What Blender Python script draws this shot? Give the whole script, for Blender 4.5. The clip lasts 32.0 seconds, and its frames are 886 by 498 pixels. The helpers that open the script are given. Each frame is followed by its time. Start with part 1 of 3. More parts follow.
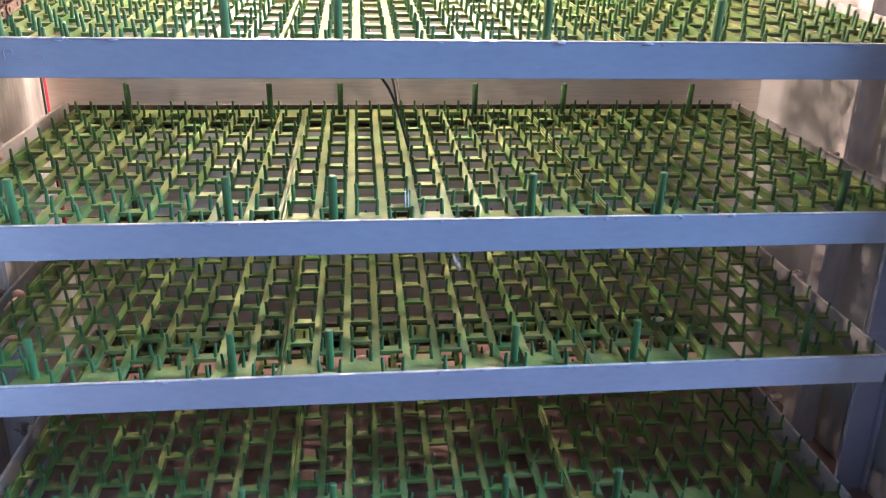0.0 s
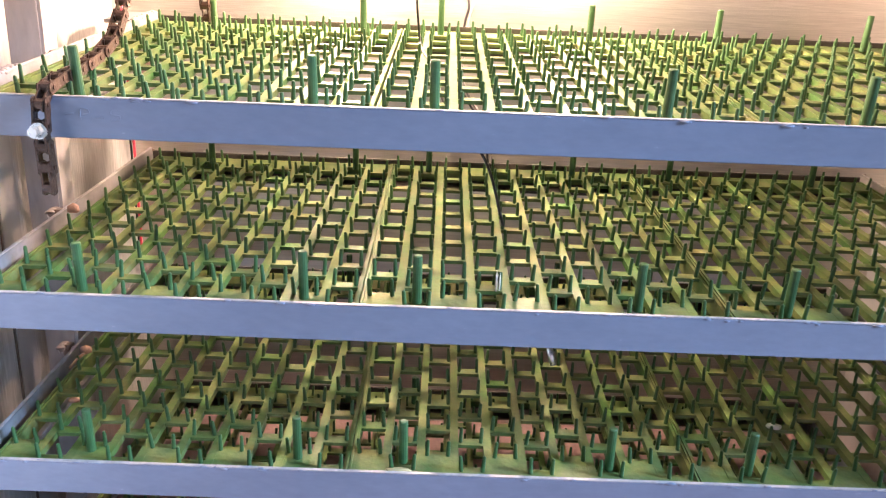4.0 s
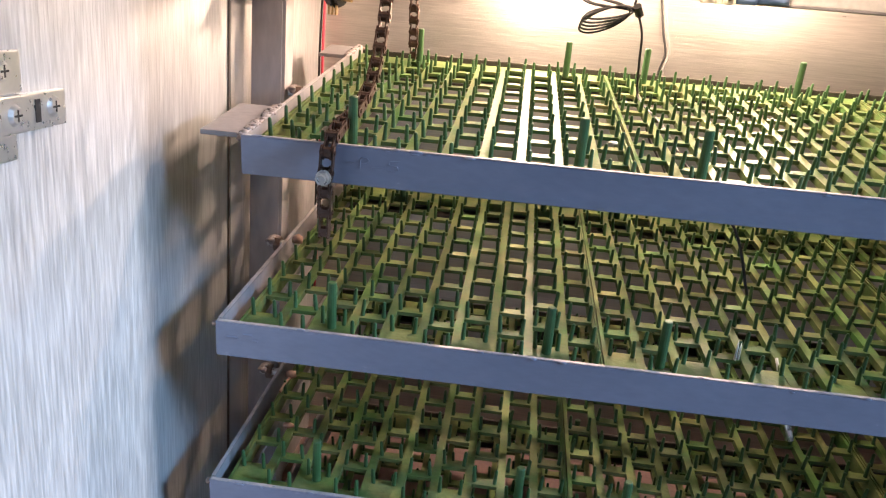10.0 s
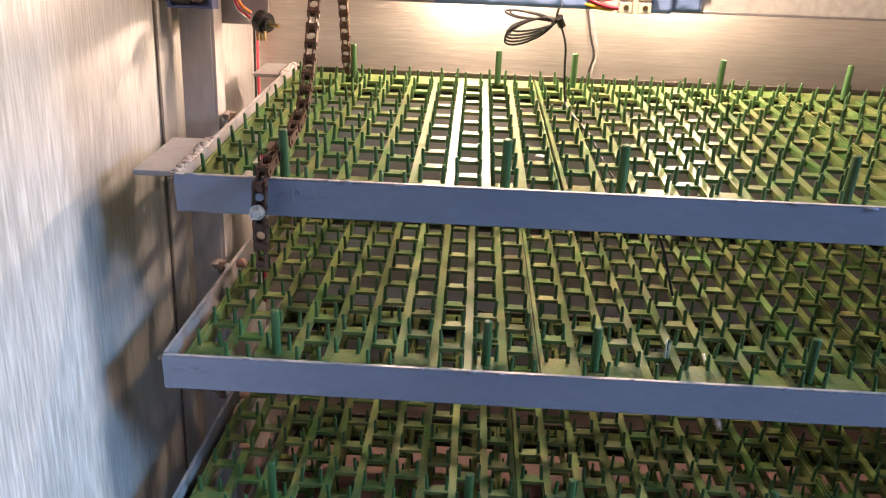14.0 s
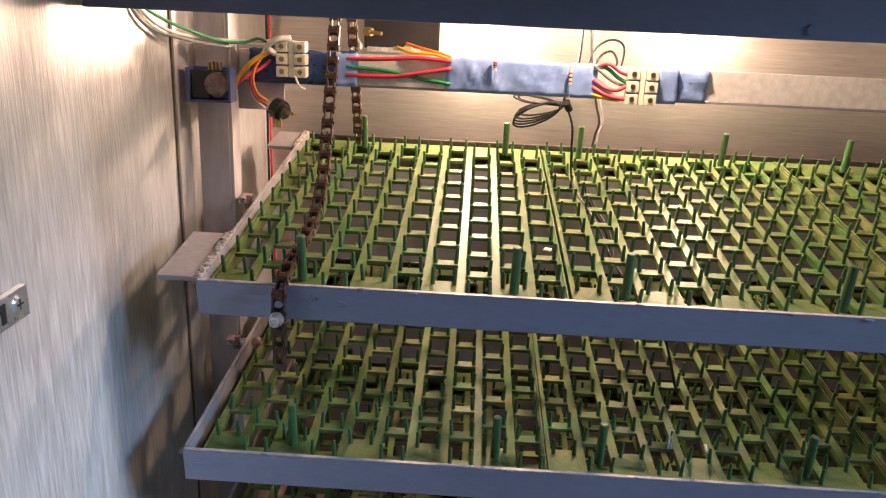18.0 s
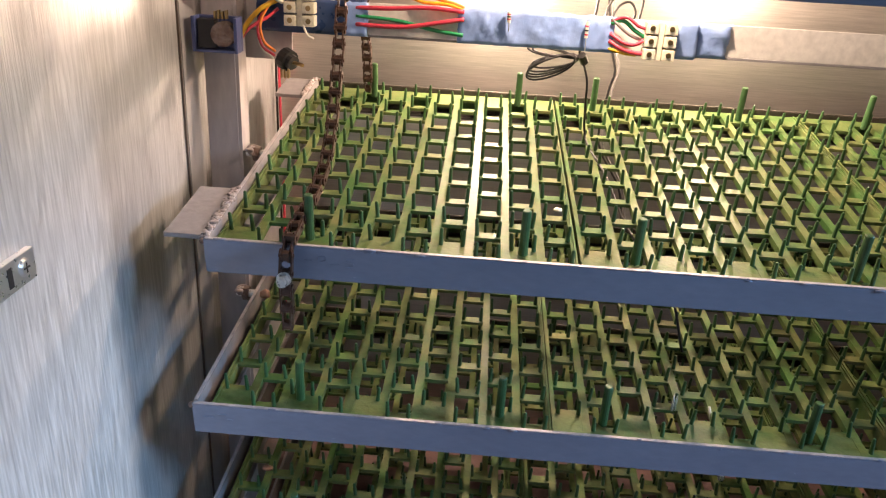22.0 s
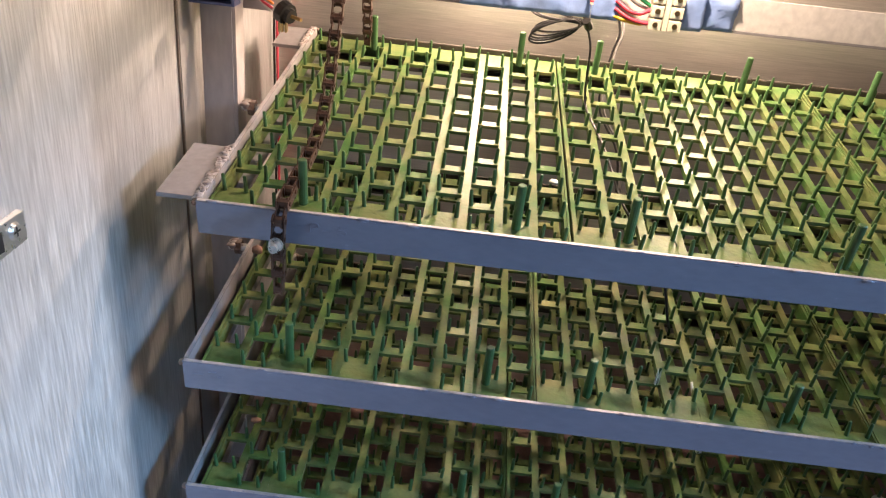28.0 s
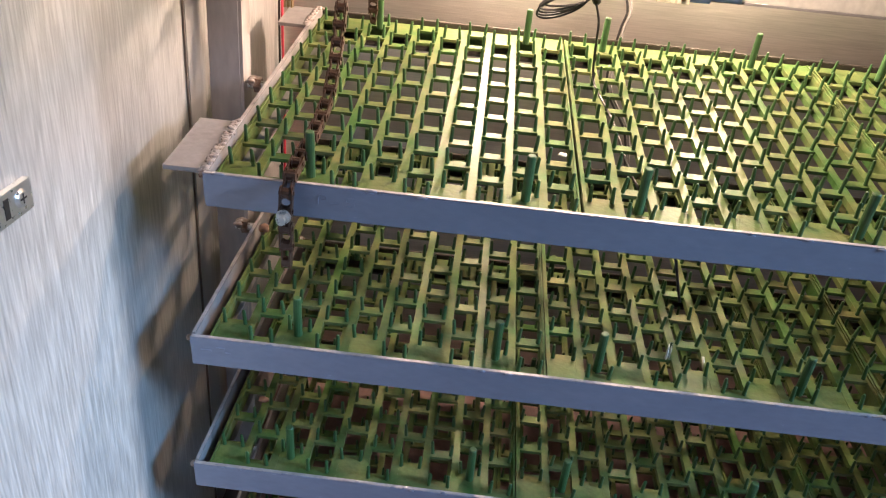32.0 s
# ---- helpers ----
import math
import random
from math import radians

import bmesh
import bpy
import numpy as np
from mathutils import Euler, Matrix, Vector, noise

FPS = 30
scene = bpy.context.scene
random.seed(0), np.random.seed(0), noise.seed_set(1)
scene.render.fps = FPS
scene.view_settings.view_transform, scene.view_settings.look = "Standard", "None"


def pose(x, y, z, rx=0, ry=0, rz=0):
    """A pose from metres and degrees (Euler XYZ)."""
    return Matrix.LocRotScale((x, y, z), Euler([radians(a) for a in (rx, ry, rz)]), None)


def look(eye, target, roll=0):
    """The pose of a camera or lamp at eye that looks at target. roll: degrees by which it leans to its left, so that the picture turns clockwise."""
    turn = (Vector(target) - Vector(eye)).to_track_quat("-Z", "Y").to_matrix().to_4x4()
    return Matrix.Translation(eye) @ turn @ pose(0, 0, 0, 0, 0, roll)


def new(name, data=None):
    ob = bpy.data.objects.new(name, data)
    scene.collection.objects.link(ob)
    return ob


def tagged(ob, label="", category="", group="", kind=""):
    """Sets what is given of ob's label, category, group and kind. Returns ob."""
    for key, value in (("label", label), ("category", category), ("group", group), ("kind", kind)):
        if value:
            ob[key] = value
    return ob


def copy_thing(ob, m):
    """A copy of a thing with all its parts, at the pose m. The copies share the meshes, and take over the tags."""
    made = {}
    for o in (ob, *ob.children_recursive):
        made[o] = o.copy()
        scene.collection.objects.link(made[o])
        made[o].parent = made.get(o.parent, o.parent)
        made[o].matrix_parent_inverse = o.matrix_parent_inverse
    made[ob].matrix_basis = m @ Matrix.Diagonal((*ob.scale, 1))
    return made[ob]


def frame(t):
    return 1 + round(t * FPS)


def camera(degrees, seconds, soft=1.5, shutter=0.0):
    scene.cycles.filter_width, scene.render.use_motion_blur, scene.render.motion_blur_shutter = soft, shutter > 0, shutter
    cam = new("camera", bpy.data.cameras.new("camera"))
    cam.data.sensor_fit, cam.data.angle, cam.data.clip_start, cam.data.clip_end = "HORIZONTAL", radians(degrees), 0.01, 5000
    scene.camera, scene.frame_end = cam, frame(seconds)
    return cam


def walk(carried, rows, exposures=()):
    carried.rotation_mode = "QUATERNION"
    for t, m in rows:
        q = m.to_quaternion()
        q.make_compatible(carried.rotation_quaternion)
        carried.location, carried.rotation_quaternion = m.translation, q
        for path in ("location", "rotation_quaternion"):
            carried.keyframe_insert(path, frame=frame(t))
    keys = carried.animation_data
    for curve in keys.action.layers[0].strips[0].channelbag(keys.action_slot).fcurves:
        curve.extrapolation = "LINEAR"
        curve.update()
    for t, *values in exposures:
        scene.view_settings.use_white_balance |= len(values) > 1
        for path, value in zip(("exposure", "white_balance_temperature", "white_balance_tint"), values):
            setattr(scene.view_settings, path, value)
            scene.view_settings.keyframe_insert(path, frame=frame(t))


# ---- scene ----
# An egg incubator cabinet: brushed steel inside, four tilted steel frames with green peg trays.
BASE = 0.80  # height of the top frame's front edge above the floor of the room
cam = camera(59.44, 32.0, soft=1.2, shutter=0.3)
# seconds, x, y, z over the top frame, yaw, pitch, roll
ROWS = [
    (0, 0.3079, -0.5441, 0.0450, -5.95, -19.69, -0.89),
    (0.5, 0.3139, -0.5816, 0.0514, -6.72, -20.23, -0.55),
    (1, 0.3097, -0.5736, 0.0532, -8.69, -20.47, -2.70),
    (1.5, 0.3106, -0.5719, 0.0530, -6.94, -19.75, -1.76),
    (2, 0.3046, -0.5653, 0.0549, -6.57, -19.80, -3.01),
    (2.5, 0.3067, -0.5574, 0.0704, -4.22, -19.81, -2.95),
    (4.5, 0.2983, -0.4627, 0.0611, 0.62, -17.07, -2.11),
    (5, 0.2941, -0.4714, 0.0661, -0.26, -16.77, -2.87),
    (5.5, 0.2614, -0.4692, 0.0677, 3.81, -15.10, -2.74),
    (6, 0.1875, -0.4655, 0.0812, 7.88, -15.39, -2.71),
    (6.5, 0.1748, -0.4739, 0.0868, 10.54, -15.84, -3.24),
    (7, 0.1747, -0.4774, 0.0850, 7.29, -15.88, -4.62),
    (7.5, 0.1796, -0.4812, 0.0833, 5.86, -16.19, -5.00),
    (8, 0.1793, -0.4750, 0.0786, 5.86, -17.15, -5.57),
    (8.5, 0.1759, -0.4750, 0.0811, 6.50, -17.11, -5.62),
    (9, 0.1752, -0.4739, 0.0794, 6.83, -17.45, -5.83),
    (9.5, 0.1745, -0.4742, 0.0827, 6.93, -17.31, -5.58),
    (10, 0.1747, -0.4771, 0.0860, 6.17, -17.09, -4.72),
    (10.5, 0.1758, -0.4745, 0.0864, 6.01, -17.74, -4.21),
    (11, 0.1745, -0.4756, 0.0926, 5.91, -17.97, -4.86),
    (11.5, 0.1750, -0.4752, 0.0961, 5.75, -18.08, -4.55),
    (12, 0.1771, -0.4746, 0.0989, 5.81, -18.17, -3.81),
    (12.5, 0.1855, -0.4823, 0.1042, 2.72, -16.81, -1.13),
    (13, 0.1903, -0.4900, 0.1099, 1.47, -16.76, -1.33),
    (13.5, 0.1923, -0.4882, 0.1113, 1.87, -17.33, -1.91),
    (14, 0.1920, -0.4859, 0.1161, 2.46, -18.00, -2.24),
    (14.5, 0.1915, -0.4843, 0.1182, 2.53, -18.42, -2.33),
    (16.5, 0.1961, -0.4772, 0.1568, 2.53, -22.52, -2.86),
    (17, 0.1948, -0.4768, 0.1624, 1.96, -22.60, -3.44),
    (17.5, 0.1841, -0.4813, 0.1839, 2.80, -19.12, -3.93),
    (18, 0.1819, -0.4831, 0.1892, 2.67, -18.04, -2.46),
    (18.5, 0.1821, -0.4806, 0.1879, 2.85, -19.65, -2.70),
    (19, 0.1818, -0.4779, 0.1875, 3.17, -20.66, -2.98),
    (19.5, 0.1818, -0.4766, 0.1908, 2.93, -21.05, -2.92),
    (20, 0.1817, -0.4750, 0.1936, 3.23, -21.49, -3.21),
    (20.5, 0.1826, -0.4739, 0.1969, 3.37, -21.92, -3.26),
    (21, 0.1815, -0.4751, 0.2012, 3.39, -22.09, -3.37),
    (21.5, 0.1810, -0.4736, 0.2016, 3.93, -22.51, -3.01),
    (22, 0.1820, -0.4718, 0.2052, 3.73, -22.94, -3.07),
    (22.5, 0.1812, -0.4715, 0.2080, 3.84, -23.41, -3.65),
    (23, 0.1799, -0.4710, 0.2131, 3.85, -24.00, -4.18),
    (23.5, 0.1809, -0.4695, 0.2126, 3.87, -24.30, -4.01),
    (24, 0.1809, -0.4670, 0.2162, 3.81, -25.15, -4.42),
    (24.5, 0.1812, -0.4653, 0.2182, 3.93, -25.61, -4.30),
    (25, 0.1810, -0.4644, 0.2205, 4.04, -26.04, -4.69),
    (25.5, 0.1814, -0.4641, 0.2234, 4.03, -26.33, -4.93),
    (26, 0.1834, -0.4628, 0.2249, 4.32, -26.88, -4.76),
    (26.5, 0.1836, -0.4608, 0.2237, 4.16, -27.42, -4.59),
    (28.5, 0.1805, -0.4617, 0.2267, 4.42, -27.79, -5.51),
    (29, 0.1814, -0.4606, 0.2258, 4.66, -28.15, -5.01),
    (29.5, 0.1801, -0.4627, 0.2251, 4.58, -28.09, -5.22),
    (30, 0.1810, -0.4626, 0.2215, 4.50, -27.50, -4.84),
    (30.5, 0.1803, -0.4622, 0.2193, 4.53, -27.79, -4.83),
    (31, 0.1807, -0.4649, 0.2158, 4.52, -27.71, -5.10),
    (31.5, 0.1816, -0.4639, 0.2117, 4.30, -28.25, -4.54),
    (32, 0.1796, -0.4650, 0.2095, 4.52, -27.96, -4.96),
]
EXPOSURES = [(0.0, 1.50, 5700, 9), (0.6, 1.85, 6300, 12), (1.0, 2.2, 6650, 15), (2.5, 2.2, 6550, 15), (5.0, 0.95, 6500, 13), (6.3, 0.45, 6500, 13), (7.0, 0.3, 6350, 10), (8.0, 0.45, 6300, 10), (9.0, 0.53, 6300, 10),
             (13.0, 0.42, 6400, 10), (17.0, 0.37, 6350, 9), (18.0, -0.08, 6550, 13), (20.0, 0.05, 6450, 10), (24.0, 0.10, 6250, 9), (32.0, 0.35, 6250, 8)]
walk(cam, [(t, pose(x, y, z + BASE, 90 + pitch, roll, yaw)) for t, x, y, z, yaw, pitch, roll in ROWS], EXPOSURES)

# ---- world and lights ----
world = bpy.data.worlds.new("daylight")
scene.world = world
world.use_nodes = True
wn = world.node_tree
sky = wn.nodes.new("ShaderNodeTexSky")
sky.sky_type, sky.sun_disc = "NISHITA", False
sky.sun_elevation, sky.sun_rotation = radians(40), radians(150)
wn.links.new(sky.outputs["Color"], wn.nodes["Background"].inputs["Color"])
wn.nodes["Background"].inputs["Strength"].default_value = 0.08


def lamp(name, kind, place, power, colour, size=0.0, aim=None, size_y=None):
    data = bpy.data.lights.new(name, kind)
    data.energy, data.color = power, colour
    if kind == "AREA":
        data.shape, data.size, data.size_y = "RECTANGLE", size, size_y or size
    else:
        data.shadow_soft_size = size
    ob = new(name, data)
    ob.matrix_world = look(place, aim) if aim else Matrix.Translation(place)
    return ob


WARM = (1.0, 0.715, 0.52)
COOL = (0.38, 0.63, 1.0)
PALE = (0.86, 0.90, 1.0)
# two rear bulbs, then an unseen third added to light the bar's face
BULBS = ((0.188, 0.380, 0.150), (0.430, 0.361, 0.180), (0.285, 0.140, 0.275))
BULB_POWER = (4.7, 5.0, 5.7)
for (bx, by, bz), power in zip(BULBS, BULB_POWER):
    lamp("bulb_light", "POINT", (bx, by, bz + BASE - 0.004), power, WARM, 0.009)
# daylight through the wide window; the added narrow opening beside it stands in for a small white lamp; both in the
# room's side wall
lamp("side_wall_light", "AREA", (2.34, -0.56, 1.60), 66.0, COOL, 0.50, (-0.06, -0.05, 0.75), 0.50)
lamp("side_wall_light", "AREA", (2.34, -0.165, 1.57), 78.0, PALE, 0.04, (-0.06, -0.10, 0.72), 0.40)

# ---- materials ----


def mat(name, colour, rough=0.5, metal=0.0, other=None, scale=40.0, amount=0.5, bump=0.0, bump_scale=200.0,
        stretch=(1, 1, 1), rough_var=0.1, random_tint=0.0, coat=0.0, fine=None, spec=0.5):
    """A two-scale procedural material: colour mixed with other by noise, with bump and gloss that vary."""
    m = bpy.data.materials.new(name)
    m.use_nodes = True
    t = m.node_tree
    n, link = t.nodes, t.links
    b = n["Principled BSDF"]
    b.inputs["Metallic"].default_value = metal
    b.inputs["Coat Weight"].default_value = coat
    b.inputs["Specular IOR Level"].default_value = spec
    co = n.new("ShaderNodeTexCoord")
    mp = n.new("ShaderNodeMapping")
    mp.inputs["Scale"].default_value = stretch
    link.new(co.outputs["Object"], mp.inputs["Vector"])
    big = n.new("ShaderNodeTexNoise")
    big.inputs["Scale"].default_value, big.inputs["Detail"].default_value = scale, 6
    small = n.new("ShaderNodeTexNoise")
    small.inputs["Scale"].default_value, small.inputs["Detail"].default_value = bump_scale, 4
    link.new(mp.outputs["Vector"], big.inputs["Vector"])
    link.new(mp.outputs["Vector"], small.inputs["Vector"])
    ramp = n.new("ShaderNodeValToRGB")
    ramp.color_ramp.elements[0].position, ramp.color_ramp.elements[1].position = 0.35, 0.7
    link.new(big.outputs["Fac"], ramp.inputs["Fac"])
    mix = n.new("ShaderNodeMix")
    mix.data_type = "RGBA"
    second = other or tuple(c * 0.75 for c in colour)
    mix.inputs["A"].default_value, mix.inputs["B"].default_value = (*colour, 1), (*second, 1)
    am = n.new("ShaderNodeMath")
    am.operation = "MULTIPLY"
    am.inputs[1].default_value = amount
    link.new(ramp.outputs["Color"], am.inputs[0])
    link.new(am.outputs[0], mix.inputs["Factor"])
    out = mix.outputs["Result"]
    # fine grain over the large patches
    grain = n.new("ShaderNodeMix")
    grain.data_type, grain.blend_type = "RGBA", "MULTIPLY"
    grain.inputs["Factor"].default_value = 0.35 if fine is None else fine
    link.new(out, grain.inputs["A"])
    gr = n.new("ShaderNodeMapRange")
    gr.inputs["From Min"].default_value, gr.inputs["From Max"].default_value = 0.3, 0.7
    gr.inputs["To Min"].default_value, gr.inputs["To Max"].default_value = 0.55, 1.25
    link.new(small.outputs["Fac"], gr.inputs["Value"])
    link.new(gr.outputs["Result"], grain.inputs["B"])
    out = grain.outputs["Result"]
    if random_tint:
        info = n.new("ShaderNodeObjectInfo")
        hsv = n.new("ShaderNodeHueSaturation")
        rg = n.new("ShaderNodeMapRange")
        rg.inputs["To Min"].default_value, rg.inputs["To Max"].default_value = 1 - random_tint, 1 + random_tint
        link.new(info.outputs["Random"], rg.inputs["Value"])
        link.new(rg.outputs["Result"], hsv.inputs["Value"])
        link.new(out, hsv.inputs["Color"])
        out = hsv.outputs["Color"]
    link.new(out, b.inputs["Base Color"])
    rr = n.new("ShaderNodeMapRange")
    rr.inputs["To Min"].default_value, rr.inputs["To Max"].default_value = rough - rough_var, rough + rough_var
    link.new(small.outputs["Fac"], rr.inputs["Value"])
    link.new(rr.outputs["Result"], b.inputs["Roughness"])
    if bump:
        bp = n.new("ShaderNodeBump")
        bp.inputs["Strength"].default_value, bp.inputs["Distance"].default_value = bump, 0.002
        link.new(small.outputs["Fac"], bp.inputs["Height"])
        link.new(bp.outputs["Normal"], b.inputs["Normal"])
    return m


STEEL_V = mat("brushed_steel_vertical", (0.60, 0.595, 0.59), 0.42, 0.6, (0.52, 0.51, 0.505), 5, 0.7, 0.30, 45, (12, 12, 0.8), 0.20, fine=0.55)
STEEL_P = mat("brushed_steel_plain", (0.50, 0.49, 0.49), 0.40, 0.6, (0.42, 0.41, 0.40), 5, 0.7, 0.05, 75, (13, 13, 0.9), 0.10, fine=0.10)
STEEL_H = mat("brushed_steel_horizontal", (0.60, 0.56, 0.51), 0.33, 0.9, (0.48, 0.45, 0.41), 5, 0.6, 0.12, 70, (0.5, 14, 14), 0.10, fine=0.3)
BLUE = mat("blue_grey_paint", (0.250, 0.262, 0.335), 0.24, 0.0, (0.190, 0.198, 0.255), 14, 0.6, 0.10, 170, (0.5, 1, 1.2), 0.08, fine=0.12)
GREY = mat("grey_primer_paint", (0.29, 0.27, 0.275), 0.5, 0.0, (0.20, 0.18, 0.18), 25, 0.7, 0.12, 150)
POSTPAINT = mat("mauve_grey_paint", (0.44, 0.405, 0.40), 0.45, 0.0, (0.34, 0.31, 0.305), 18, 0.6, 0.10, 120, (1, 1, 0.3))
RUST = mat("rusty_weld", (0.28, 0.22, 0.19), 0.55, 0.3, (0.16, 0.08, 0.05), 120, 0.9, 0.8, 400)
GREEN = mat("dusty_green_plastic", (0.054, 0.129, 0.030), 0.46, 0.0, (0.194, 0.183, 0.074), 30, 0.85, 0.15, 260, rough_var=0.16, spec=0.22)
PEG = mat("green_plastic", (0.036, 0.105, 0.034), 0.42, 0.0, (0.075, 0.115, 0.040), 30, 0.6, 0.0, 200, random_tint=0.15)
CHAIN = mat("oily_chain_steel", (0.105, 0.060, 0.042), 0.42, 0.5, (0.055, 0.026, 0.018), 300, 0.8, 0.3, 600, random_tint=0.2)
BRIGHT = mat("zinc_plated_steel", (0.74, 0.73, 0.71), 0.30, 0.9, (0.68, 0.67, 0.66), 60, 0.5, 0.05, 300, fine=0.1)
WORN = mat("worn_painted_edge", (0.52, 0.48, 0.47), 0.42, 0.25, (0.30, 0.28, 0.31), 70, 0.9, 0.3, 300)
WELD = mat("painted_weld", (0.34, 0.31, 0.30), 0.5, 0.0, (0.22, 0.15, 0.13), 90, 0.8, 0.5, 350)
JOINT = mat("brown_sealant", (0.16, 0.12, 0.09), 0.7, 0.0, (0.08, 0.06, 0.05), 60, 0.8, 0.2, 200)
# shade on the rear tray bars, put into the colour
SHADE_BROWN = mat("shaded_brown_steel", (0.075, 0.062, 0.055), 0.55, 0.2, (0.045, 0.035, 0.03), 60, 0.7, 0.2, 200)
FLOOR = mat("brown_painted_floor", (0.20, 0.12, 0.11), 0.6, 0.0, (0.13, 0.085, 0.08), 12, 0.8, 0.2, 200)
# unseen room surfaces, kept this dark to cut bounced light
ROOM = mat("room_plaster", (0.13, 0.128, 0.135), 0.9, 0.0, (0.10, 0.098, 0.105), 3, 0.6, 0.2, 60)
CONCRETE = mat("concrete", (0.15, 0.145, 0.14), 0.85, 0.0, (0.10, 0.097, 0.093), 4, 0.7, 0.3, 80)
BLACK = mat("black_plastic", (0.014, 0.013, 0.014), 0.4, 0.0, (0.03, 0.028, 0.026), 60, 0.5, 0.1, 400)
CREAM = mat("cream_plastic", (0.82, 0.77, 0.60), 0.4, 0.0, (0.72, 0.64, 0.46), 150, 0.5, 0.05, 400)
TAPE = mat("blue_vinyl_tape", (0.23, 0.34, 0.62), 0.16, 0.0, (0.31, 0.41, 0.66), 60, 0.6, 0.35, 90, rough_var=0.08, coat=0.6)
TAPE_DARK = mat("dark_blue_vinyl_tape", (0.025, 0.05, 0.13), 0.3, 0.0, (0.04, 0.07, 0.17), 60, 0.6, 0.3, 130)
WHITE = mat("white_painted_steel", (0.70, 0.67, 0.62), 0.45, 0.0, (0.60, 0.56, 0.50), 15, 0.6, 0.1, 150)
RED = mat("red_wire", (0.62, 0.05, 0.085), 0.4, bump_scale=300)
YELLOW = mat("yellow_wire", (0.75, 0.42, 0.015), 0.4, bump_scale=300)
ORANGE = mat("orange_wire", (0.70, 0.20, 0.02), 0.4, bump_scale=300)
WGREEN = mat("green_wire", (0.02, 0.26, 0.09), 0.4, bump_scale=300)
WWHITE = mat("white_wire", (0.70, 0.68, 0.60), 0.45, bump_scale=300)
GREYWIRE = mat("grey_wire", (0.22, 0.21, 0.20), 0.45, bump_scale=300)
BRASS = mat("dull_brass", (0.45, 0.32, 0.14), 0.35, 1.0, (0.3, 0.2, 0.1), 200, 0.6)
CHIP = mat("pink_brown_wood", (0.42, 0.24, 0.17), 0.7, 0.0, (0.28, 0.14, 0.10), 200, 0.7, 0.3, 500)
STRAW = mat("yellow_straw", (0.55, 0.45, 0.22), 0.6, 0.0, (0.42, 0.33, 0.15), 150, 0.6, 0.2, 400)
SHELL = mat("white_egg_shell", (0.80, 0.76, 0.66), 0.5, bump_scale=300)
GLOW = bpy.data.materials.new("lit_bulb_glass")
GLOW.use_nodes = True
GLOW.node_tree.nodes["Principled BSDF"].inputs["Emission Color"].default_value = (*WARM, 1)
GLOW.node_tree.nodes["Principled BSDF"].inputs["Emission Strength"].default_value = 12.0

# ---- mesh helpers ----


def obj(name, bm, material, smooth=False):
    me = bpy.data.meshes.new(name)
    bm.normal_update()
    bm.to_mesh(me)
    bm.free()
    if material:
        me.materials.append(material)
    if smooth:
        for p in me.polygons:
            p.use_smooth = True
    return new(name, me)


def part(name, bm, material, parent, label="", smooth=False):
    ob = obj(name, bm, material, smooth)
    ob.parent = parent
    if label:
        tagged(ob, label)
    return ob


def empty(name, m, label, category, group="", kind=""):
    ob = new(name)
    ob.empty_display_size = 0.02
    ob.matrix_world = m
    return tagged(ob, label, category, group, kind)


def add_box(bm, x0, x1, y0, y1, z0, z1, bevel=0.0):
    v = [bm.verts.new(p) for p in ((x0, y0, z0), (x1, y0, z0), (x1, y1, z0), (x0, y1, z0),
                                   (x0, y0, z1), (x1, y0, z1), (x1, y1, z1), (x0, y1, z1))]
    f = [bm.faces.new([v[i] for i in q]) for q in ((3, 2, 1, 0), (4, 5, 6, 7), (0, 1, 5, 4), (1, 2, 6, 5), (2, 3, 7, 6), (3, 0, 4, 7))]
    if bevel:
        edges = list({e for q in f for e in q.edges})
        bmesh.ops.bevel(bm, geom=edges, offset=bevel, segments=2, affect="EDGES", profile=0.7)
    return bm


def box(x0, x1, y0, y1, z0, z1, bevel=0.0):
    return add_box(bmesh.new(), x0, x1, y0, y1, z0, z1, bevel)


def add_rod(bm, a, b, r0, r1=None, n=8, caps=True):
    """A tapered rod from a to b."""
    a, b = Vector(a), Vector(b)
    r1 = r0 if r1 is None else r1
    q = (b - a).to_track_quat("Z", "Y")
    ring = lambda c, r: [bm.verts.new(c + q @ Vector((r * math.cos(2 * math.pi * i / n), r * math.sin(2 * math.pi * i / n), 0))) for i in range(n)]
    lo, hi = ring(a, r0), ring(b, r1)
    for i in range(n):
        bm.faces.new((lo[i], lo[(i + 1) % n], hi[(i + 1) % n], hi[i]))
    if caps:
        bm.faces.new(hi)
        bm.faces.new(lo[::-1])
    return bm


def rod(a, b, r0, r1=None, n=8):
    return add_rod(bmesh.new(), a, b, r0, r1, n)


def smooth_path(pts, steps=6):
    """Catmull-Rom points through pts."""
    p = [Vector(q) for q in pts]
    p = [p[0] * 2 - p[1]] + p + [p[-1] * 2 - p[-2]]
    out = []
    for i in range(1, len(p) - 2):
        for k in range(steps):
            t = k / steps
            a, b, c, d = p[i - 1], p[i], p[i + 1], p[i + 2]
            out.append(0.5 * (2 * b + (c - a) * t + (2 * a - 5 * b + 4 * c - d) * t * t + (3 * b - a - 3 * c + d) * t ** 3))
    out.append(p[-2])
    return out


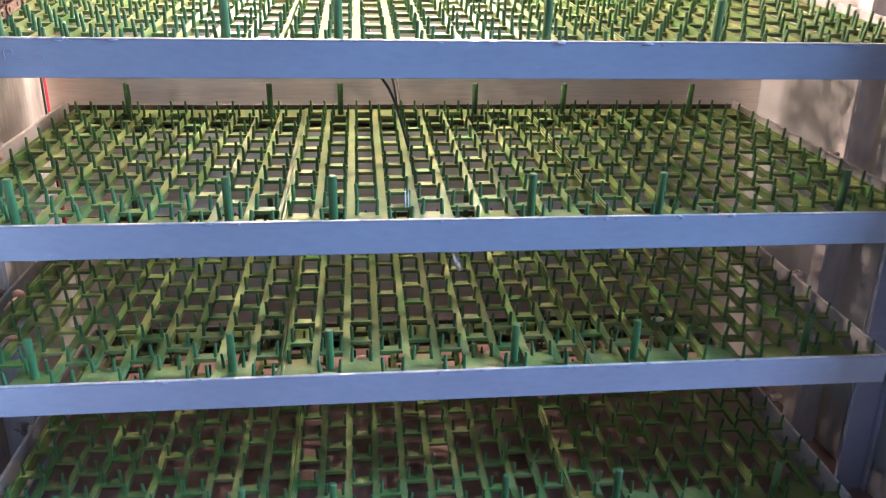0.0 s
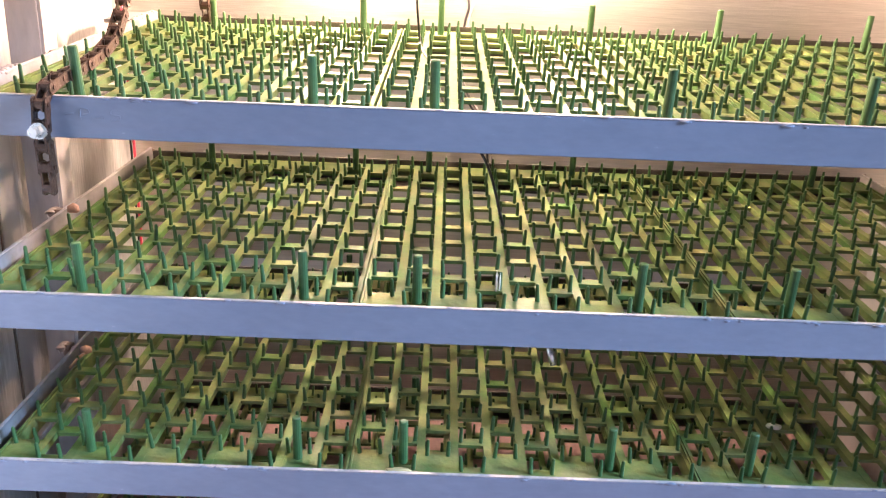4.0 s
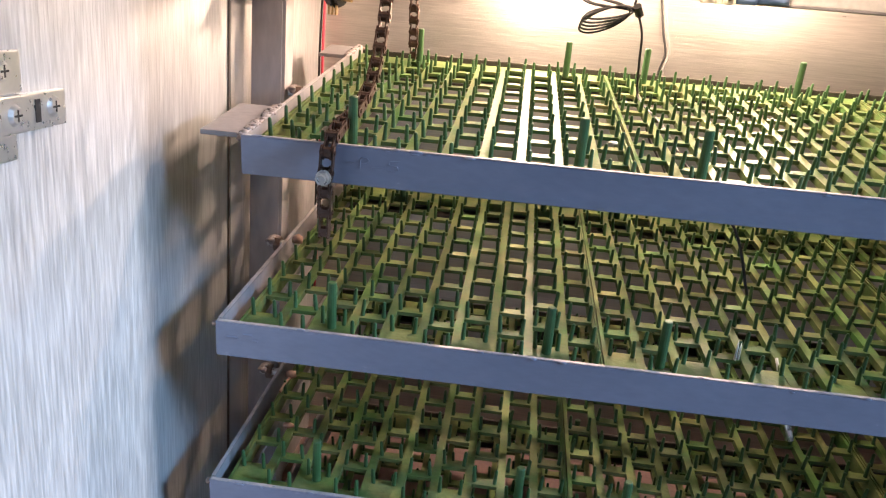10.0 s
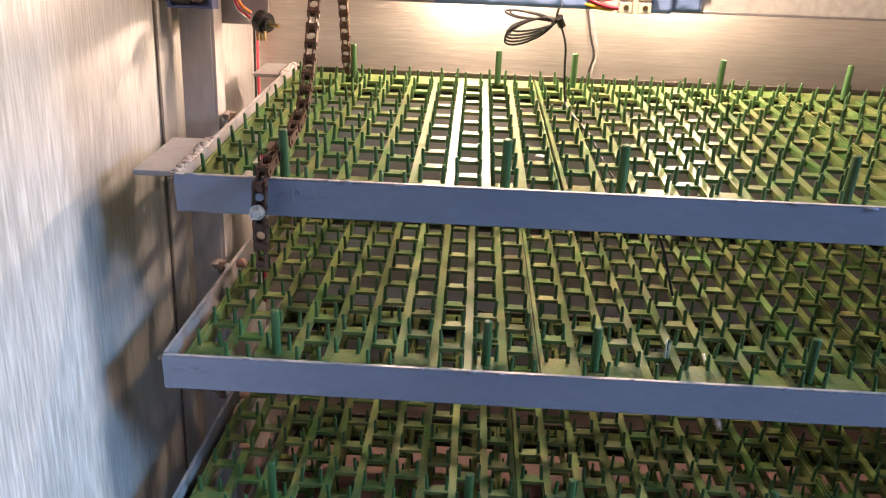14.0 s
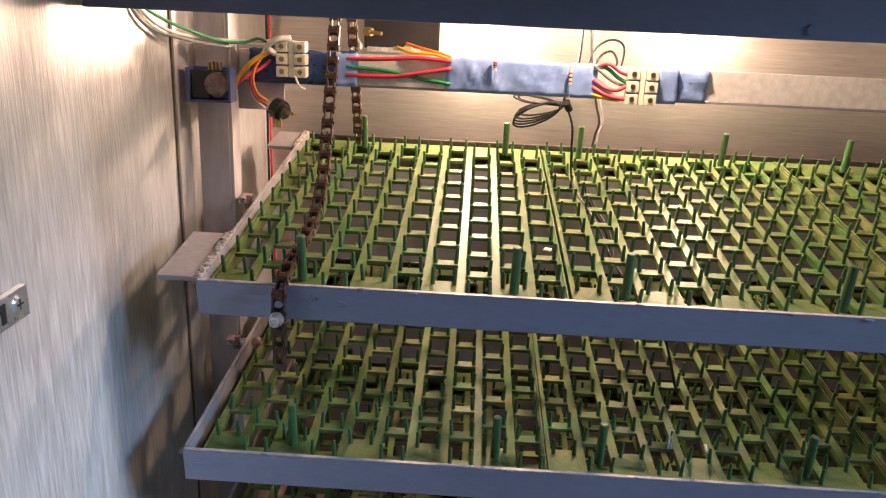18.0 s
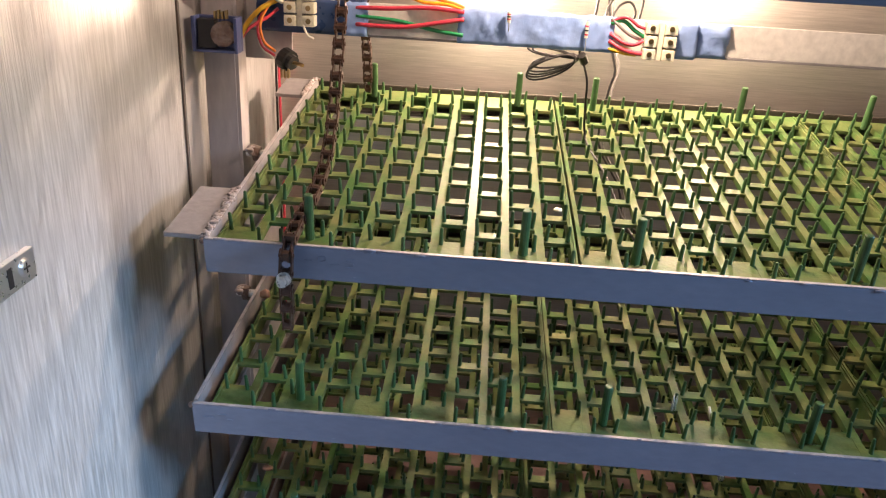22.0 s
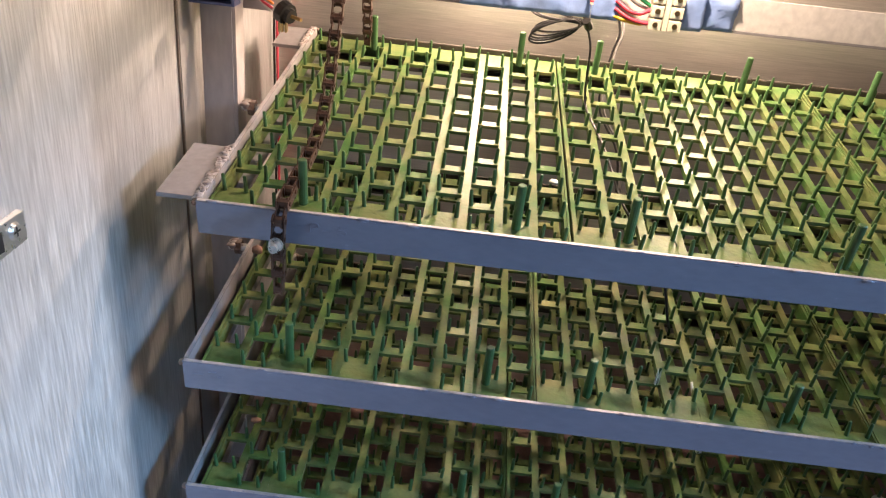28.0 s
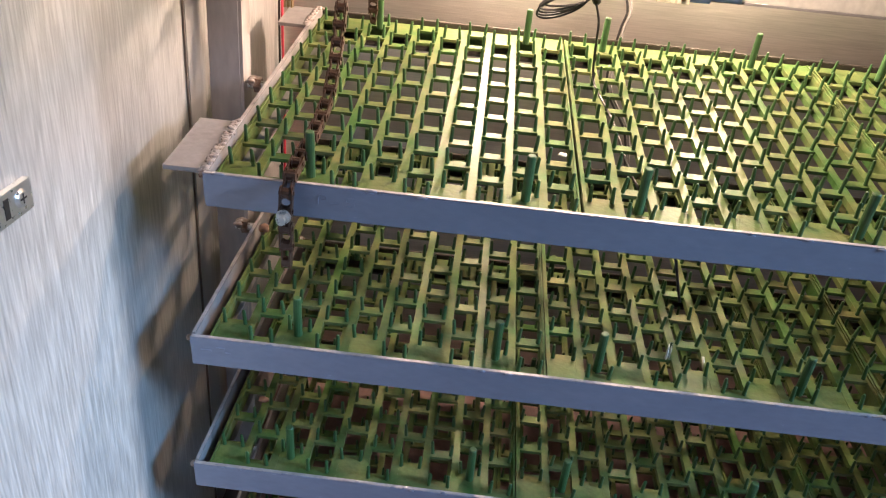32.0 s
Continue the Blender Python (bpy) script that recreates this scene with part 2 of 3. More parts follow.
def tube(pts, r, n=7, steps=6):
    """A wire of radius r along a smooth path."""
    bm = bmesh.new()
    path = smooth_path(pts, steps)
    rings = []
    up = Vector((0.123, 0.31, 0.94))
    for i, c in enumerate(path):
        d = (path[min(i + 1, len(path) - 1)] - path[max(i - 1, 0)]).normalized()
        s = d.cross(up)
        if s.length < 1e-4:
            s = d.cross(Vector((1, 0, 0)))
        s.normalize()
        w = d.cross(s)
        up = w if w.dot(up) > 0 else -w
        w = up
        rings.append([bm.verts.new(c + s * r * math.cos(2 * math.pi * k / n) + w * r * math.sin(2 * math.pi * k / n)) for k in range(n)])
    for a, b in zip(rings, rings[1:]):
        for k in range(n):
            bm.faces.new((a[k], a[(k + 1) % n], b[(k + 1) % n], b[k]))
    bm.faces.new(rings[0][::-1])
    bm.faces.new(rings[-1])
    bmesh.ops.recalc_face_normals(bm, faces=bm.faces[:])
    return bm


def up(p):
    """Plan heights are counted from the top frame's front edge."""
    return (p[0], p[1], p[2] + BASE)


# ---- setting: cabinet and room ----
X0, X1, YF, YB = -0.058, 0.822, -0.34, 0.420
ZF, ZC, ZT = 0.345, 1.12, 1.46
tagged(obj("wall_west", add_box(box(X0 - 0.04, X0, YF, YB, ZF, ZC), X0 - 0.04, X0, -0.02, YB, ZC, ZT), STEEL_V), "brushed stainless steel side wall of the cabinet", "wall", kind="structure")
tagged(obj("wall_east", add_box(box(X1, X1 + 0.04, -0.07, YB, ZF, ZC), X1, X1 + 0.04, -0.02, YB, ZC, ZT), STEEL_P), "brushed stainless steel side wall of the cabinet", "wall", kind="structure")
tagged(obj("wall_north", box(X0 - 0.04, X1 + 0.04, YB, YB + 0.04, ZF, ZT), STEEL_H), "brushed stainless steel back wall of the cabinet", "wall", kind="structure")
tagged(obj("floor", box(X0 - 0.04, X1 + 0.04, YF, YB + 0.04, ZF - 0.04, ZF), FLOOR), "brown painted cabinet floor", "floor", kind="structure")
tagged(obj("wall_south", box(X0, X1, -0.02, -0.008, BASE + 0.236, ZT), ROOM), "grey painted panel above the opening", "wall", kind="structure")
# front slab is an added, unseen canopy keeping daylight off the upper side wall
tagged(obj("ceiling", add_box(box(X0 - 0.04, X1 + 0.04, YF, -0.021, ZC, ZC + 0.04), X0 - 0.04, X1 + 0.04, -0.02, YB + 0.04, ZT, ZT + 0.04), ROOM), "grey cabinet top with an added front canopy that shades the side wall", "ceiling", kind="structure")
RX0, RX1, RY0, RY1, RH = -1.6, 2.4, -2.7, 0.56, 2.6
tagged(obj("room_floor", box(RX0, RX1, RY0, RY1, -0.05, 0.0), CONCRETE), "bare grey concrete floor of the room", "floor", kind="structure")
tagged(obj("room_ceiling", box(RX0, RX1, RY0, RY1, RH, RH + 0.05), ROOM), "plain ceiling of the room, dark grey to cut bounced light", "ceiling", kind="structure")
tagged(obj("room_wall_north", box(RX0, RX1, RY1, RY1 + 0.08, 0, RH), ROOM), "plain grey plastered wall", "wall", kind="structure")
tagged(obj("room_wall_west", box(RX0 - 0.08, RX0, RY0, RY1, 0, RH), ROOM), "plain grey plastered wall", "wall", kind="structure")
bm = box(RX1, RX1 + 0.08, RY0, -0.90, 0, RH)
for y0, y1, z0, z1 in ((-0.90, -0.34, 1.27, 1.83), (-0.21, -0.12, 1.34, 1.80)):
    add_box(bm, RX1, RX1 + 0.08, y0, y1, 0, z0)
    add_box(bm, RX1, RX1 + 0.08, y0, y1, z1, RH)
add_box(bm, RX1, RX1 + 0.08, -0.34, -0.21, 0, RH)
add_box(bm, RX1, RX1 + 0.08, -0.12, RY1, 0, RH)
tagged(obj("room_wall_east", bm, ROOM), "plain grey plastered wall with an open window and an added narrow opening", "wall", kind="structure")
tagged(obj("room_wall_south", box(RX0, RX1, RY0 - 0.08, RY0, 0, RH), ROOM), "plain grey plastered wall", "wall", kind="structure")
tagged(obj("ground", box(RX1 + 0.08, 40, -30, 30, -0.06, -0.01), CONCRETE), "pale concrete ground outside the window", "ground", kind="structure")

# ---- frames and egg trays ----
FRAME_D, BAR_H, TH = 0.362, 0.026, 0.003
#  x, y, z of the front corner, tilt, width, first tray's place, tray turns
FRAMES = ((0.0, 0.0, 0.0, 7.0, 0.762, 0.0042, "NRN"), (-0.0120, -0.0125, -0.1241, 4.6, 0.7640, 0.0103, "NRR"),
          (-0.0177, -0.0110, -0.2485, 3.9, 0.7585, 0.0093, "NRR"), (-0.0190, -0.0100, -0.3930, 3.9, 0.7585, 0.0090, "NRR"))


def angle_bar(length, leg, flange, t, inward):
    """An L profile along x: an upright leg whose top is at 0 and a flange at its foot."""
    bm = bmesh.new()
    prof = [(0, 0), (0, -leg), (inward * flange, -leg), (inward * flange, -leg + t), (inward * t, -leg + t), (inward * t, 0)]
    a = [bm.verts.new((0, y, z)) for y, z in prof]
    b = [bm.verts.new((length, y, z)) for y, z in prof]
    n = len(prof)
    for i in range(n):
        bm.faces.new((a[i], a[(i + 1) % n], b[(i + 1) % n], b[i]))
    bm.faces.new(a[::-1])
    bm.faces.new(b)
    bmesh.ops.bevel(bm, geom=bm.edges[:], offset=0.0006, segments=2, affect="EDGES")
    bmesh.ops.recalc_face_normals(bm, faces=bm.faces[:])
    return bm


def weld_bead(seed, length, r):
    """A lumpy, flattened weld seam along y, with gaps and thick spots."""
    rnd = random.Random(seed)
    bm = bmesh.new()
    y = 0.0
    while y < length:
        size = r * rnd.uniform(0.45, 1.15)
        c = pose(rnd.uniform(-0.0022, 0.0022), y, rnd.uniform(-0.0012, 0.0002), rnd.uniform(-40, 40), rnd.uniform(-30, 30), rnd.uniform(0, 90))
        bmesh.ops.create_icosphere(bm, subdivisions=2, radius=size, matrix=c @ Matrix.Diagonal((1.25, 0.95, 0.62, 1)))
        y += size * rnd.uniform(0.25, 0.8)
    return bm


def tray_frame(m, FRAME_W, label, brackets):
    th = empty("tray_frame", m, label, "tray frame", "tilting tray frames")
    part("front_bar", angle_bar(FRAME_W, BAR_H, 0.022, TH, 1), BLUE, th)
    part("worn_edge", box(0.0012, FRAME_W - 0.0012, 0.0002, TH - 0.0002, -0.0002, 0.0005, 0.0002), WORN, th, "bare worn upper edge")
    # the back bar's shade comes from its near-black brown
    o = part("back_bar", angle_bar(FRAME_W, BAR_H, 0.022, TH, -1), SHADE_BROWN, th, "back bar coloured dark brown for the shade on it")
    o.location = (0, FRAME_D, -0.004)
    for x, turn, inw in ((0, 90, -1), (FRAME_W, 90, 1)):
        o = part("side_bar", angle_bar(FRAME_D - 2 * TH - 0.002, BAR_H, 0.016, TH, inw), GREY, th, "grey side bar with worn paint")
        o.matrix_local = pose(x, TH + 0.001, 0, 0, 0, turn)
        x0 = x + (0.0003 if x < 0.1 else -TH + 0.0003)
        part("worn_edge", box(x0, x0 + TH - 0.0006, TH + 0.002, FRAME_D - TH - 0.002, -0.0002, 0.0005, 0.0002), WORN, th, "bare worn upper edge")
    for x in (0.0, FRAME_W):
        for y in (0.001, FRAME_D - 0.004):
            o = part("corner_weld", weld_bead(int(100 * x + 9000 * y), 0.003, 0.0022), RUST, th, "small rusty corner weld", True)
            o.location = (x, y, -0.0015)
    if not brackets:
        return th
    for x0, x1 in ((-0.029, -0.0005), (FRAME_W + 0.0005, FRAME_W + 0.029)):
        for y0, y1 in ((0.006, 0.080), (0.300, 0.352)):
            part("bracket_plate", box(x0, x1, y0, y1, -0.004, -0.0005, 0.0006), GREY, th, "grey welded bracket plate")
        for y0, ln in ((0.004, 0.078), (0.298, 0.056)):
            o = part("weld_seam", weld_bead(int(1000 * y0), ln, 0.0023), WELD, th, "lumpy painted weld seam with rust", True)
            o.location = (-0.0005 if x0 < 0 else FRAME_W + 0.0005, y0, 0.0002)
    return th


def lumpy_paint(th, seed, width):
    """Thick drops of paint along the upper edge of the front bar."""
    rnd = random.Random(seed)
    bm = bmesh.new()
    for _ in range(34):
        r = rnd.uniform(0.0007, 0.0017)
        m = pose(rnd.uniform(0.004, width - 0.004), rnd.uniform(-0.0002, 0.0012), rnd.uniform(-0.0016, 0.0002), 0, 0, 0)
        bmesh.ops.create_icosphere(bm, subdivisions=1, radius=r, matrix=m @ Matrix.Diagonal((rnd.uniform(1.2, 3.5), 0.7, 0.75, 1)))
    return tagged(part("lumpy_paint", bm, BLUE, th, "", True), kind="stuff")


for i, (fx, fy, fz, tilt, fw, start, turns) in enumerate(FRAMES):
    th = tray_frame(pose(fx, fy, fz + BASE, tilt), fw,
               "blue-grey painted angle-iron frame with two welded bracket plates" if i == 0 else "blue-grey painted angle-iron frame holding green egg trays", i == 0)
    lumpy_paint(th, 40 + i, fw)

# one egg tray: ten staggered columns of nine openings, a peg at every crossing
PITCH_X, PITCH_Y, MARGIN = 0.0249, 0.0348, 0.013
TRAY_W, TRAY_D, TRAY_T = 2 * MARGIN + 9 * PITCH_X, 0.350, 0.0052
HALF, WEB, WEB_T = 0.0094, 0.0084, 0.0030
SURFACE = -0.0085


def tray_grid():
    bm = bmesh.new()
    xs = [MARGIN + PITCH_X * k for k in range(10)]
    left = 0.0
    for k in range(11):
        right = xs[k] - HALF if k < 10 else TRAY_W
        add_box(bm, left, right, 0, TRAY_D, -TRAY_T, 0)
        if k < 10:
            left = xs[k] + HALF
            first = (0.0085 if k % 2 else 0.0255)
            for j in range(10):
                c = first + PITCH_Y * j
                y0 = 0.0 if j == 0 else c - WEB / 2
                y1 = TRAY_D if j == 9 else min(c + WEB / 2, TRAY_D)
                add_box(bm, right, left, y0, y1, -WEB_T, -0.0002)
    # low raised rims along the two sides
    for x0 in (0.0002, TRAY_W - 0.0016):
        add_box(bm, x0, x0 + 0.0014, 0.002, TRAY_D - 0.002, 0.0002, 0.0016)
    # skirt under the rim
    for x0, x1, y0, y1 in ((0.001, 0.003, 0.001, TRAY_D - 0.001), (TRAY_W - 0.003, TRAY_W - 0.001, 0.001, TRAY_D - 0.001),
                           (0.0035, TRAY_W - 0.0035, 0.001, 0.003), (0.0035, TRAY_W - 0.0035, TRAY_D - 0.003, TRAY_D - 0.001)):
        add_box(bm, x0, x1, y0, y1, -0.0140, -TRAY_T - 0.0002)
    return bm


def peg_mesh():
    bm = add_rod(bmesh.new(), (0, 0, -0.0005), (0, 0, 0.0118), 0.0017, 0.0013, 7, False)
    add_rod(bm, (0, 0, 0.0118), (0, 0, 0.0128), 0.0013, 0.0006, 7)
    me = bpy.data.meshes.new("peg")
    bm.to_mesh(me)
    bm.free()
    me.materials.append(PEG)
    for p in me.polygons:
        p.use_smooth = True
    return me


def post_mesh():
    bm = add_rod(bmesh.new(), (0, 0, -0.0005), (0, 0, 0.0335), 0.0034, 0.0031, 14, False)
    add_rod(bm, (0, 0, 0.0335), (0, 0, 0.0342), 0.0031, 0.0025, 14)
    me = bpy.data.meshes.new("post")
    bm.to_mesh(me)
    bm.free()
    me.materials.append(PEG)
    return me


def egg_tray(m):
    th = empty("egg_tray", m, "dusty green plastic egg tray with upright pegs", "egg tray", "egg trays in the frames")
    part("grid", tray_grid(), GREEN, th, "dusty yellow-green plastic grid")
    peg, post = peg_mesh(), post_mesh()
    rnd = random.Random(4)
    for k in range(10):
        x = MARGIN + PITCH_X * k
        first = (0.0085 if k % 2 else 0.0255)
        for j in range(10):
            for s in (-1, 1):
                o = new("peg", peg)
                o.parent = th
                o.matrix_local = pose(x + s * 0.0077, first + PITCH_Y * j, 0, rnd.uniform(-5, 5), rnd.uniform(-5, 5), 0)
    for k in (2, 8):
        for y in (0.0200, TRAY_D - 0.0200):
            o = new("post", post)
            o.parent = th
            o.location = (MARGIN + PITCH_X * k, y, 0)
    return th


first_tray = None
for fx, fy, fz, tilt, fw, start, turns in FRAMES:
    base = pose(fx, fy, fz + BASE, tilt)
    for k, c in enumerate(turns):
        x = start + k * (TRAY_W + (0.0018 if turns == "NRN" else 0.0005))
        local = pose(x, 0.0065, SURFACE) if c == "N" else pose(x + TRAY_W, 0.0065 + TRAY_D, SURFACE, 0, 0, 180)
        if first_tray is None:
            first_tray = egg_tray(base @ local)
        else:
            copy_thing(first_tray, base @ local)

# ---- posts and beams of the cabinet ----


def post_with_flange(x0, x1, y0, depth, z0, z1, side, label):
    th = empty("upright_post", pose(0.5 * (x0 + x1), y0, z0), label, "upright post", "pivot posts")
    w = 0.5 * (x1 - x0)
    part("face", box(-w, w, 0, 0.003, 0, z1 - z0, 0.0006), POSTPAINT, th)
    xf = w if side > 0 else -w - 0.003
    part("flange", box(xf, xf + 0.003, 0.0005, depth, 0, z1 - z0, 0.0006), POSTPAINT, th)
    return th


left_post = post_with_flange(-0.0530, -0.0270, 0.170, 0.022, ZF, ZC, 1, "grey-mauve painted steel pivot post against the side wall")
right_post = post_with_flange(0.7900, 0.8160, 0.170, 0.022, ZF, ZC, -1, "grey-mauve painted steel pivot post against the side wall")
jamb = empty("jamb_strip", pose(0.803, 0.084, ZF), "blue-grey painted flat steel strip beside the frames", "upright post")
part("face", box(-0.014, 0.014, 0, 0.004, 0, ZC - ZF, 0.0008), BLUE, jamb)
part("edge", box(0.0145, 0.0175, -0.006, 0.004, 0, ZC - ZF, 0.0008), BLUE, jamb, "bright worn edge")
for fx, fy, fz, tilt, fw, start, turns in FRAMES:
    for side in (0, 1):
        px = fx - 0.022 if not side else fx + fw
        c = Vector((px, fy + 0.178 * math.cos(radians(tilt)), fz + BASE + 0.178 * math.sin(radians(tilt)) - 0.013))
        th = empty("pivot_bolt", Matrix.Translation(c), "small zinc-plated pivot bolt with a lumpy weld", "bolt", "pivot bolts")
        part("shank", rod((0.0, 0, 0), (0.022, 0, 0), 0.0035, n=12), BRIGHT, th)
        part("nut", rod((0.006, 0, 0), (0.0115, 0, 0), 0.0068, n=6), RUST, th)
        o = part("weld_lump", weld_bead(17 + side, 0.012, 0.0040), WELD, th, "pale lumpy weld round the pivot", True)
        o.location = (0.003 if not side else 0.019, -0.006, 0.004)

# the wide blue beam across the top of the opening
beam = empty("top_beam", Matrix.Translation((0, -0.005, BASE + 0.174)), "blue painted steel beam across the top of the opening", "beam")
part("face", box(X0 + 0.001, X1 - 0.001, 0, 0.003, 0, 0.060, 0.0008), BLUE, beam)
part("lower_flange", box(X0 + 0.001, X1 - 0.001, 0.0032, 0.022, 0, 0.003, 0.0006), BLUE, beam)
part("rivet", rod((0.375, -0.001, 0.006), (0.375, 0.001, 0.006), 0.003, n=12), BLUE, beam)
# rail under the side wall's seam
seam = tagged(obj("trim", box(X0 + 0.0002, X0 + 0.0016, 0.1292, 0.131, ZF + 0.002, ZC - 0.002), JOINT), "brown joint line in the steel side wall", "trim", kind="structure")
tagged(obj("trim", box(X0 + 0.0002, X0 + 0.0022, 0.1315, 0.158, ZF + 0.002, ZC - 0.002), STEEL_P), "brushed steel cover strip on the side wall", "trim", kind="structure")
tagged(obj("trim", box(X1 - 0.0022, X1 - 0.0002, 0.1315, 0.158, ZF + 0.002, ZC - 0.002), STEEL_P), "brushed steel cover strip on the side wall", "trim", kind="structure")

# ---- bulbs ----
for bx, by, bz in BULBS:
    th = empty("light_bulb", Matrix.Translation((bx, by, bz + BASE)), "lit warm filament bulb hung out of view, the front one added as fill", "bulb", "bulbs")
    bm = bmesh.new()
    bmesh.ops.create_uvsphere(bm, u_segments=16, v_segments=10, radius=0.024)
    for v in bm.verts:
        v.co.z += 0.030 + (0.6 * v.co.z if v.co.z > 0 else 0)
    o = part("glass", bm, GLOW, th, "lit glass globe", True)
    part("cap", rod((0, 0, 0.066), (0, 0, 0.088), 0.012, n=14), BRASS, th)
    part("holder", rod((0, 0, 0.086), (0, 0, 0.130), 0.016, 0.014, 14), CREAM, th)
    part("flex", rod((0, 0, 0.130), (0, 0, ZT - BASE - bz), 0.0025), BLACK, th)

# ---- wiring bar ----
BY, BZ0, BZ1 = 0.198, 0.111, 0.139


def thing(name, label, category, at=(0, 0, 0), group=""):
    return empty(name, Matrix.Translation(up(at)), label, category, group)


wiring_bar = thing("wiring_bar", "white-painted steel bar carrying the wiring across the cabinet", "bar", (0, BY, BZ0))
part("face", box(-0.024, X1 - 0.001, 0, 0.002, 0.0022, BZ1 - BZ0, 0.0005), WHITE, wiring_bar)
part("lower_flange", box(-0.024, X1 - 0.001, 0, 0.016, 0, 0.002, 0.0004), GREY, wiring_bar)
part("end_plate", box(-0.052, 0.014, 0.0025, 0.0045, -0.024, 0.032, 0.0006), POSTPAINT, wiring_bar, "mauve-grey steel end plate")
part("side_plate", box(-0.0575, -0.0545, -0.004, 0.050, -0.012, 0.044, 0.0006), WHITE, wiring_bar)


def tape(x0, x1, z0, z1, material, label, seed, lift=0.0016):
    """A crumpled wrap of tape over the bar's face."""
    rnd = random.Random(seed)
    bm = bmesh.new()
    nx, nz = max(6, int((x1 - x0) / 0.004)), 8
    grid = []
    for i in range(nx + 1):
        row = []
        for j in range(nz + 1):
            fx, fz = i / nx, j / nz
            w = noise.noise(Vector((fx * (x1 - x0) * 75 + seed + 1.4 * fz, fz * 2.0, seed))) * 0.0042
            edge = rnd.uniform(-0.0012, 0.0012) if j == nz else 0.0
            row.append(bm.verts.new((x0 + fx * (x1 - x0) + (rnd.uniform(-0.0006, 0.0006) if i in (0, nx) else 0), -lift - abs(w) - 0.0006 * (1 - abs(2 * fz - 1)), z0 + fz * (z1 - z0) + edge)))
        grid.append(row)
    back = [[bm.verts.new((v.co.x, -0.0003, v.co.z)) for v in row] for row in grid]
    for g, flip in ((grid, False), (back, True)):
        for i in range(nx):
            for j in range(nz):
                q = (g[i][j], g[i + 1][j], g[i + 1][j + 1], g[i][j + 1])
                bm.faces.new(q[::-1] if flip else q)
    rim = [(i, 0) for i in range(nx)] + [(nx, j) for j in range(nz)] + [(i, nz) for i in range(nx, 0, -1)] + [(0, j) for j in range(nz, 0, -1)]
    for (i, j), (k, l) in zip(rim, rim[1:] + rim[:1]):
        bm.faces.new((grid[k][l], grid[i][j], back[i][j], back[k][l]))
    bmesh.ops.recalc_face_normals(bm, faces=bm.faces[:])
    return part("tape_wrap", bm, material, wiring_bar, label, True)


H = BZ1 - BZ0
BLUE_CASE = mat("dark_blue_plastic", (0.060, 0.080, 0.200), 0.35, 0.0, (0.09, 0.11, 0.23), 60, 0.5, 0.1, 300)
tape(-0.014, 0.079, 0.0005, H + 0.001, TAPE_DARK, "dark blue vinyl tape", 3)
tape(0.0600, 0.0800, 0.0010, H + 0.0006, TAPE, "loose end of lighter blue vinyl tape", 5, 0.0040)
tape(0.1555, 0.2840, 0.0005, H + 0.0015, TAPE, "crumpled shiny blue vinyl tape", 7, 0.0035)
tape(0.3350, 0.3520, -0.001, H + 0.001, TAPE, "folded blue vinyl tape end", 11, 0.005)
tape(0.3525, 0.3780, 0.001, H - 0.001, TAPE, "blue vinyl tape", 13, 0.0012)


for rx, z0, z1 in ((0.197, 0.0150, 0.0290), (0.2610, 0.0030, 0.0250)):
    th = thing("resistor", "small striped resistor taped upright to the wiring bar", "resistor", (rx, BY - 0.0088, BZ0), "resistors on the bar")
    part("lead", rod((0.0005, 0.0005, z0 - 0.002), (0, 0.0008, z1 + 0.002), 0.0005, n=6), BRIGHT, th)
    zc = z0 + 0.45 * (z1 - z0)
    part("body", rod((0, 0, zc - 0.001), (0, 0, z1), 0.0015, 0.0015, 10), CREAM, th, "cream body")
    for k in range(3):
        zz = zc + 0.001 + k * (z1 - zc - 0.002) / 3
        part("band", rod((0, 0, zz), (0, 0, zz + 0.0013), 0.00165, n=10), RED if k != 1 else BLACK, th, "red band" if k != 1 else "black band")


def terminal_block(x, z, label):
    """Three-way screw connector: each pole a moulded box with two screw wells."""
    th = thing("terminal_block", label, "connector", (x, BY - 0.003, z), "screw connectors")
    part("spine", box(0.0105, 0.0150, -0.0100, -0.0005, 0.0004, 0.0306, 0.0006), CREAM, th)
    for k in range(3):
        z0 = 0.0005 + k * 0.0104
        bm = box(0, 0.0100, -0.0120, 0, z0, z0 + 0.0090, 0.0010)
        add_box(bm, 0.0155, 0.0255, -0.0120, 0, z0, z0 + 0.0090, 0.0010)
        pole = part("pole", bm, CREAM, th)
        for xx in (0.005, 0.0205):
            o = part("screw_well", rod((xx, -0.0118, z0 + 0.0046), (xx, -0.0126, z0 + 0.0046), 0.0022, n=10), BRASS, pole, "dull brass screw in a dark well")
    return th


terminal_block(0.0115, 0.1175, "cream plastic screw connector on dark blue tape")
terminal_block(0.3080, 0.1085, "cream plastic screw connector on the white bar")


def wire(name, pts, r, material, label, category="wire", group="loose wires"):
    ob = obj(name, tube([up(p) for p in pts], r), material, True)
    return tagged(ob, label, category, group)


yb = BY - 0.004
wire("wire", [(0.070, yb, 0.1350), (0.10, yb - 0.002, 0.1362), (0.13, yb - 0.003, 0.1385), (0.160, yb - 0.002, 0.1370)], 0.0019, RED, "red insulated wire along the bar")
wire("wire", [(0.070, yb, 0.1215), (0.11, yb - 0.003, 0.1222), (0.14, yb - 0.004, 0.1275), (0.160, yb - 0.002, 0.1310)], 0.0019, RED, "red insulated wire along the bar")
